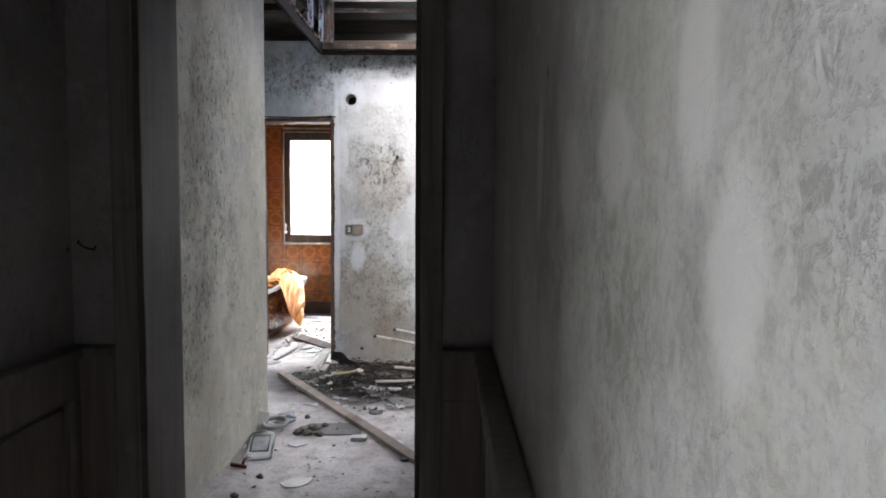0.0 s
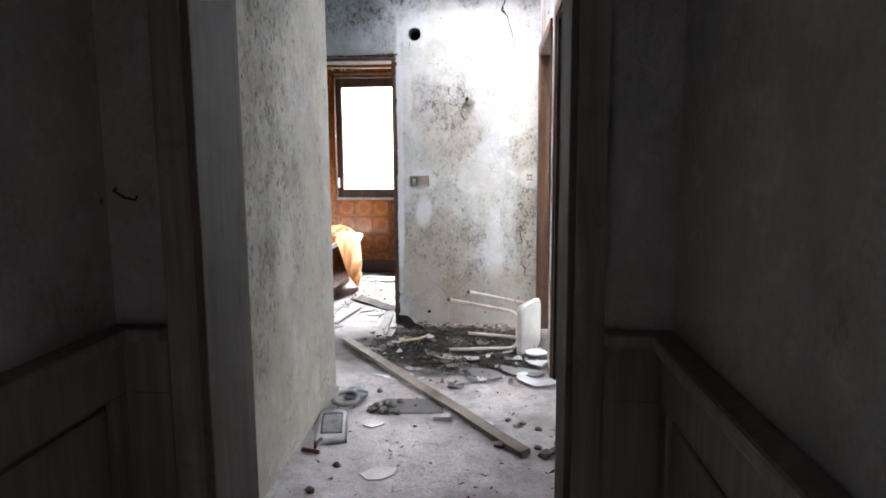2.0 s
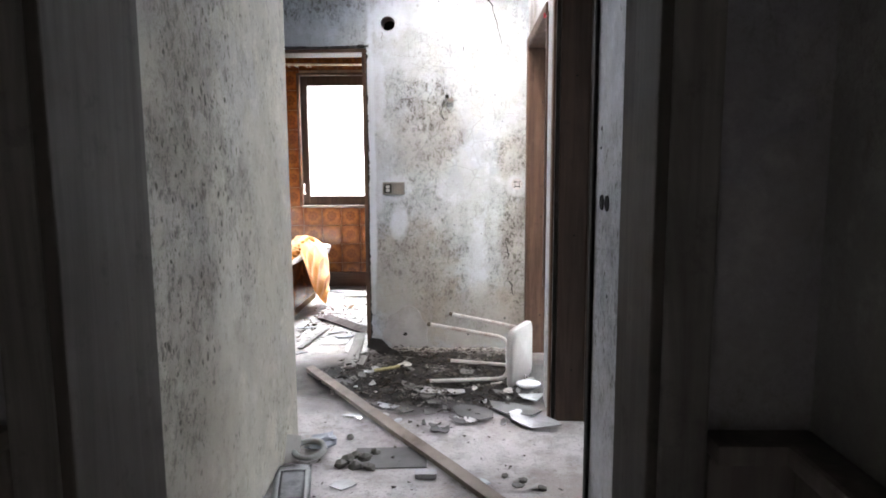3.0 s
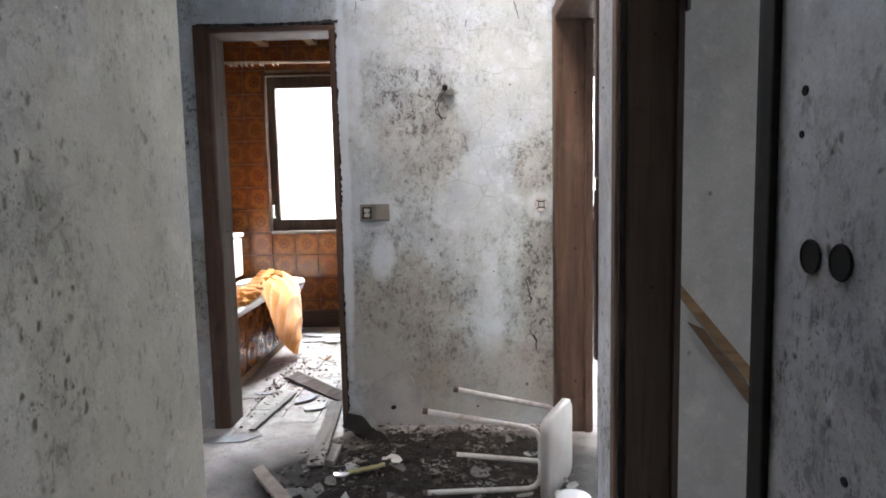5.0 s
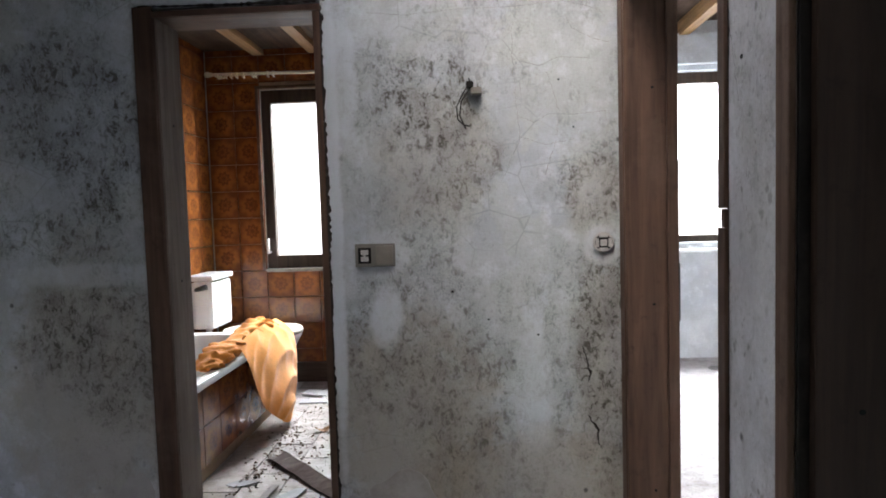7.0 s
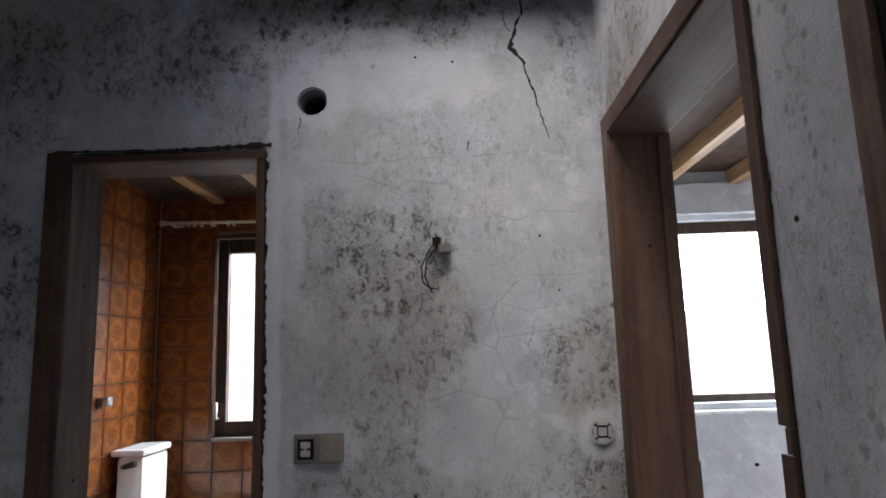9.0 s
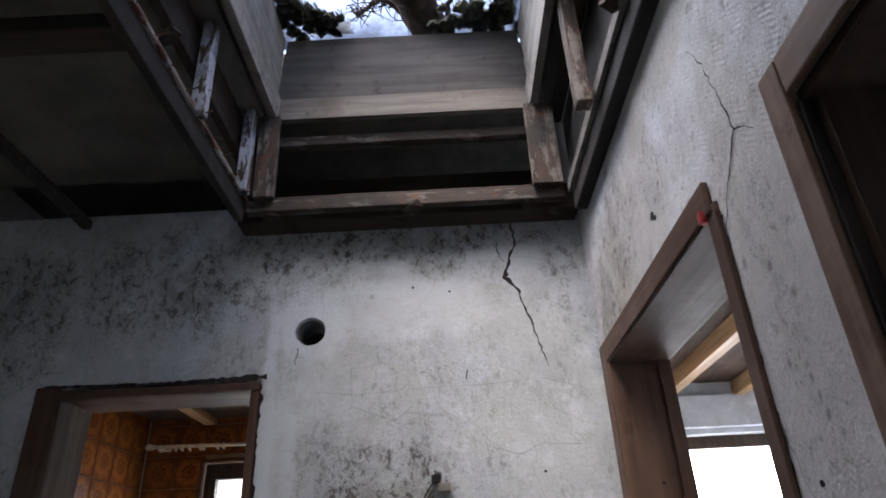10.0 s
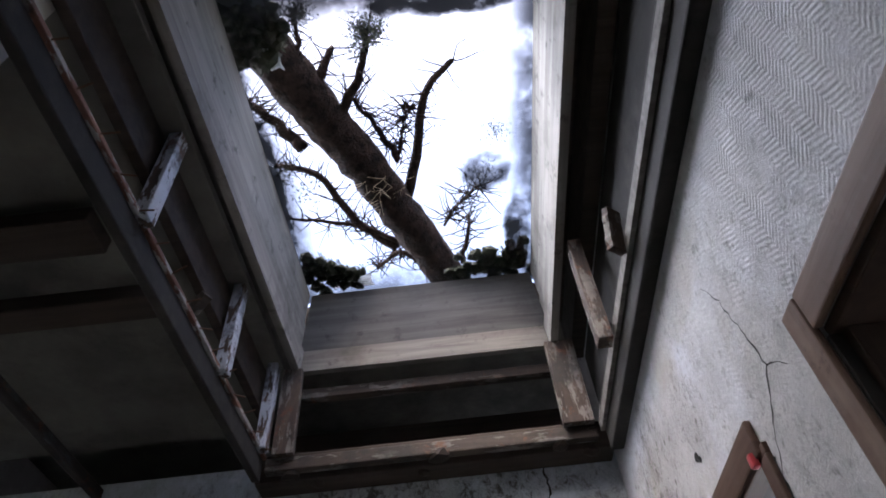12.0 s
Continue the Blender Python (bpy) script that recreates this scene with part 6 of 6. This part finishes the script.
def wobble(points, n, amp, seed):
    pts = [Vector(p) for p in points]
    out = []
    for i in range(n + 1):
        f = i / n * (len(pts) - 1)
        a = min(int(f), len(pts) - 2)
        p0, p1, p2, p3 = pts[max(a - 1, 0)], pts[a], pts[a + 1], pts[min(a + 2, len(pts) - 1)]
        t1 = f - a
        p = 0.5 * ((2 * p1) + (p2 - p0) * t1 + (2 * p0 - 5 * p1 + 4 * p2 - p3) * t1 ** 2 + (3 * p1 - p0 - 3 * p2 + p3) * t1 ** 3)
        out.append(p + Vector((noise.noise((i * 0.4, seed, 0)), noise.noise((i * 0.4, seed, 5)), noise.noise((i * 0.4, seed, 9)))) * amp)
    return out


bm = bmesh.new()
spine = wobble([(-0.22, 5.78, 3.44), (-0.38, 5.43, 3.50), (-0.67, 4.86, 3.62), (-0.95, 4.32, 3.66), (-1.5, 3.2, 3.8)], 60, 0.012, 3)
tube(bm, spine, [0.070 + 0.010 * noise.noise((i * 0.5, 0, 0)) + 0.0004 * i for i in range(61)], 22)
for v in bm.verts:
    v.co += v.co.normalized() * 0.014 * noise.noise(v.co * 22) + Vector((1, 0, 1)) * 0.011 * noise.noise(v.co * 60)
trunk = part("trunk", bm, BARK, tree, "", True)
bm = bmesh.new()
rnd = random.Random(33)
for i in range(900):
    p = spine[rnd.randint(4, 56)] + Vector((rnd.gauss(0, 1), rnd.gauss(0, 1), rnd.gauss(0, 1))).normalized() * 0.068
    d = Vector((rnd.gauss(0, 1), rnd.gauss(0, 1), rnd.gauss(0, 0.6))).normalized() * rnd.uniform(0.012, 0.040)
    w = d.orthogonal().normalized() * rnd.uniform(0.0008, 0.0020)
    bm.faces.new([bm.verts.new(p - w), bm.verts.new(p + w), bm.verts.new(p + d)])
tagged(part("bark_fibres", bm, BARK, trunk), kind="stuff")
BRANCHES = (((-0.56, 5.01), (-0.49, 4.81), (-0.43, 4.58), (-0.31, 4.48), 0.022), ((-0.77, 4.58), (-0.67, 4.46), (-0.605, 4.30), 0.020),
         ((-0.85, 4.48), (-0.79, 4.41), (-0.75, 4.35), 0.022), ((-0.88, 4.36), (-0.85, 4.29), (-0.86, 4.21), 0.012), ((-0.92, 4.69), (-1.01, 4.60), (-1.12, 4.52), 0.024),
         ((-0.63, 5.25), (-0.78, 5.13), (-0.92, 4.90), (-1.10, 4.87), 0.020), ((-0.62, 5.21), (-0.80, 5.14), (-1.12, 5.11), 0.011), ((-0.56, 4.79), (-0.63, 4.67), (-0.72, 4.55), 0.013),
         ((-0.35, 5.37), (-0.31, 5.28), (-0.29, 5.19), 0.012), ((-0.46, 5.48), (-0.61, 5.33), (-0.75, 5.47), 0.015), ((-0.57, 4.80), (-0.53, 4.68), (-0.50, 4.62), 0.007), ((-0.41, 5.15), (-0.34, 5.09), (-0.23, 5.04), 0.006))
rnd = random.Random(21)
for n, limb in enumerate(BRANCHES):
    r0 = limb[-1]
    pts = [(x, y, 3.62 + 0.06 * i) for i, (x, y) in enumerate(limb[:-1])]
    path = wobble(pts, 18, 0.012, n + 10)
    bm = bmesh.new()
    tube(bm, path, [r0 * (1.15 - 0.65 * i / 18) for i in range(19)], 9)
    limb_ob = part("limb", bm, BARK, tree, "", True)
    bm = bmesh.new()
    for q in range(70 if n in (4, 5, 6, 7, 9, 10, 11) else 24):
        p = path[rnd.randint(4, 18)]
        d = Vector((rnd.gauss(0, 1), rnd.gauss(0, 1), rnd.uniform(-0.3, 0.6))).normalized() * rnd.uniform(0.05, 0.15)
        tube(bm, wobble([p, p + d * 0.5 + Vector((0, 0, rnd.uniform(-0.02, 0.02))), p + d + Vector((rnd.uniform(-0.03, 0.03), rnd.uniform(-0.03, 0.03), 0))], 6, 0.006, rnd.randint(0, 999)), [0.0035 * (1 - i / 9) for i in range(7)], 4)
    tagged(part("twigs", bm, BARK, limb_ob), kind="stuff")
bm = bmesh.new()
for cx, cy, s, n in ((-0.605, 4.29, 0.060, 1300), (-0.66, 4.36, 0.05, 160), (-1.06, 4.86, 0.06, 260), (-0.835, 4.20, 0.04, 420), (-0.30, 5.10, 0.09, 420), (-0.22, 4.95, 0.07, 320), (-0.16, 4.75, 0.05, 200), (-0.80, 5.12, 0.07, 160), (-0.98, 4.95, 0.07, 200), (-0.45, 4.72, 0.06, 60), (-1.05, 4.60, 0.06, 120)):
    for i in range(n):
        p = Vector((cx + rnd.gauss(0, s * 0.55), cy + rnd.gauss(0, s * 0.45), 3.70 + rnd.gauss(0, s * 0.4)))
        d = Vector((rnd.gauss(0, 1), rnd.gauss(0, 1), rnd.gauss(0, 0.5))).normalized() * rnd.uniform(0.008, 0.022)
        w = d.orthogonal().normalized() * 0.0028
        a = [bm.verts.new(p - w), bm.verts.new(p + w), bm.verts.new(p + d)]
        bm.faces.new(a)
tagged(part("needles", bm, NEEDLE, tree), kind="stuff")
bm = bmesh.new()
for i in range(40):
    p = Vector((-0.66 + rnd.gauss(0, 0.05), 4.88 + rnd.gauss(0, 0.03), 3.535 + rnd.gauss(0, 0.01)))
    d = Vector((rnd.gauss(0, 1), rnd.gauss(0, 1), rnd.gauss(0, 0.25))).normalized() * rnd.uniform(0.03, 0.08)
    tube(bm, [p, p + d * 0.5 + Vector((0, 0, rnd.uniform(-0.01, 0.01))), p + d], 0.0011, 4)
part("dry_grass", bm, plain("pale_dry_stalks", (0.30, 0.24, 0.17), 0.9), tree, "pale dry stalks caught on the trunk")
GLOW, glt, glb = material("bright_overcast_distance", 1.0)
glb.inputs["Base Color"].default_value = (0.0, 0.0, 0.0, 1)
glb.inputs["Emission Color"].default_value = (0.97, 0.98, 1.0, 1)
glb.inputs["Emission Strength"].default_value = 0.5
solid("backdrop", GLOW, [((-7.0, 11.0, -2.9), (8.0, 11.05, 6.0))], "plain bright overcast distance behind the windows", "backdrop", "structure")
solid("ground", plain("wet_ground", (0.10, 0.10, 0.08), 0.95, 0, 0.3, 0.3), [((-400, -400, -3.2), (400, 400, -3.0))], "ground outside the house", "ground", "structure")

# nails and small timber scraps in the ceiling
NAIL = plain("rusty_nail", (0.12, 0.06, 0.035), 0.7, 0.5)
rnd = random.Random(4)
for i in range(16):
    y = 3.7 + 0.095 * i
    bm = bmesh.new()
    p = Vector((-1.058, y, 2.605))
    tube(bm, [p, p + Vector((0.035, rnd.uniform(-0.01, 0.01), rnd.uniform(-0.012, 0.02)))], 0.0022, 5)
    part("nail", bm, NAIL, bpy.data.objects["ceiling_frame"])
lath("timber_stub", "short split timber stub above the ceiling edge", (-1.085, 4.53, 2.62), (-1.03, 4.50, 2.665), 0.03, 0.02, STUD_X, 10, "timber")
lath("timber_stub", "short split timber stub beside the wall plate", (-0.015, 4.42, 2.575), (0.0, 4.40, 2.70), 0.045, 0.02, STUD_B, 0, "timber")

# ---- tiles, one by one ----
bm = bmesh.new()
box(bm, (-0.0985, -0.004, -0.0985), (0.0985, 0.004, 0.0985))
bmesh.ops.bevel(bm, geom=[e for e in bm.edges if all(v.co.y < 0 for v in e.verts)], offset=0.003, segments=1, affect="EDGES")
TILE_MESH = mesh_of("tile", bm, TILE)


def tile(parent, m):
    o = new("tile", TILE_MESH)
    o.parent = parent
    o.matrix_basis = Matrix.Translation(-parent.location) @ m
    return o


solid("grout_left", GROUT, [((-2.4595, 5.49, 0.0), (-2.455, 7.722, 2.615))], "brown grout between the wall tiles", "grout", "structure")
solid("grout_window", GROUT, [((-2.45, 7.724, 0), (-2.062, 7.729, 2.615)), ((-2.062, 7.724, 0), (-1.10, 7.729, 0.84)), ((-2.062, 7.724, 2.225), (-1.1, 7.729, 2.615)), ((-1.10, 7.724, 0), (-0.66, 7.729, 2.615))], "brown grout between the wall tiles", "grout", "structure")
wl, ww = bpy.data.objects["wall_bath_left"], bpy.data.objects["wall_bath_window"]
rnd = random.Random(2)


def off():
    return rnd.uniform(-0.5, 0.5)


for row in range(13):
    z = 0.15 + 0.2 * row
    for col in range(11):
        tile(wl, pose(-2.451, 7.608 - 0.2 * col, z, off() * 0.5, 0, 90 + off() * 0.6))
    for col in range(8):
        x = -2.345 + 0.2 * col
        if -2.1 < x < -1.0 and 0.8 < z < 2.3:
            continue
        tile(ww, pose(x, 7.720, z, off() * 0.5, 0, off() * 0.6))
for row in range(2):
    for col in range(8):
        tile(tub, pose(-1.791, 5.63 + 0.2 * col, 0.36 - 0.2 * row, 0, 0, 90))
part_box("tile_backing", GROUT, tub, (-2.44, 5.53, 0.0), (-1.797, 7.09, 0.08), 0)
part_box("tile_backing", GROUT, tub, (-1.812, 5.53, 0.0), (-1.796, 7.09, 0.462), 0)
part_box("tile_backing", GROUT, tub, (-2.44, 7.08, 0.0), (-1.812, 7.095, 0.462), 0)
solid("baseboard", BROWN_X, [((-2.45, 7.69, 0.0), (-0.66, 7.716, 0.15))], "dark brown wooden baseboard in the bathroom", "baseboard", "structure", 0.004)
FT, ftt, ftb = material("pale_pink_floor_tile", 0.4)
k = Net(ftt)
c = k.mix(k.ramp(k.noise(6.0, 6, 0.7), (0.42, 0), (0.66, 1)), (0.33, 0.29, 0.268), (0.23, 0.20, 0.18))
c = k.mix(k.math("MULTIPLY", k.ramp(k.noise(11.0, 7, 0.75), (0.43, 0), (0.62, 1)), 0.85), c, (0.12, 0.095, 0.08))
c = k.mix(k.math("MULTIPLY", k.random(), 0.15), c, (0.60, 0.54, 0.50))
k.put(ftb.inputs["Base Color"], c)
k.put(ftb.inputs["Roughness"], k.math("ADD", k.math("MULTIPLY", k.noise(8.0, 5), 0.5), 0.2))
bm = bmesh.new()
box(bm, (-0.0975, -0.197, -0.006), (0.0975, 0.197, 0.004))
FT_MESH = mesh_of("floor_tile", bm, FT)
fb = bpy.data.objects["floor_bath_base"]
for i in range(6):
    for j in range(6):
        o = new("tile", FT_MESH)
        o.parent = fb
        o.matrix_world = pose(-1.69 + 0.2 * i, 5.60 + 0.4 * j - 0.2 * (i % 2), -0.004 + rnd.uniform(-0.001, 0.001), off() * 0.5, off() * 0.5, off() * 0.5)
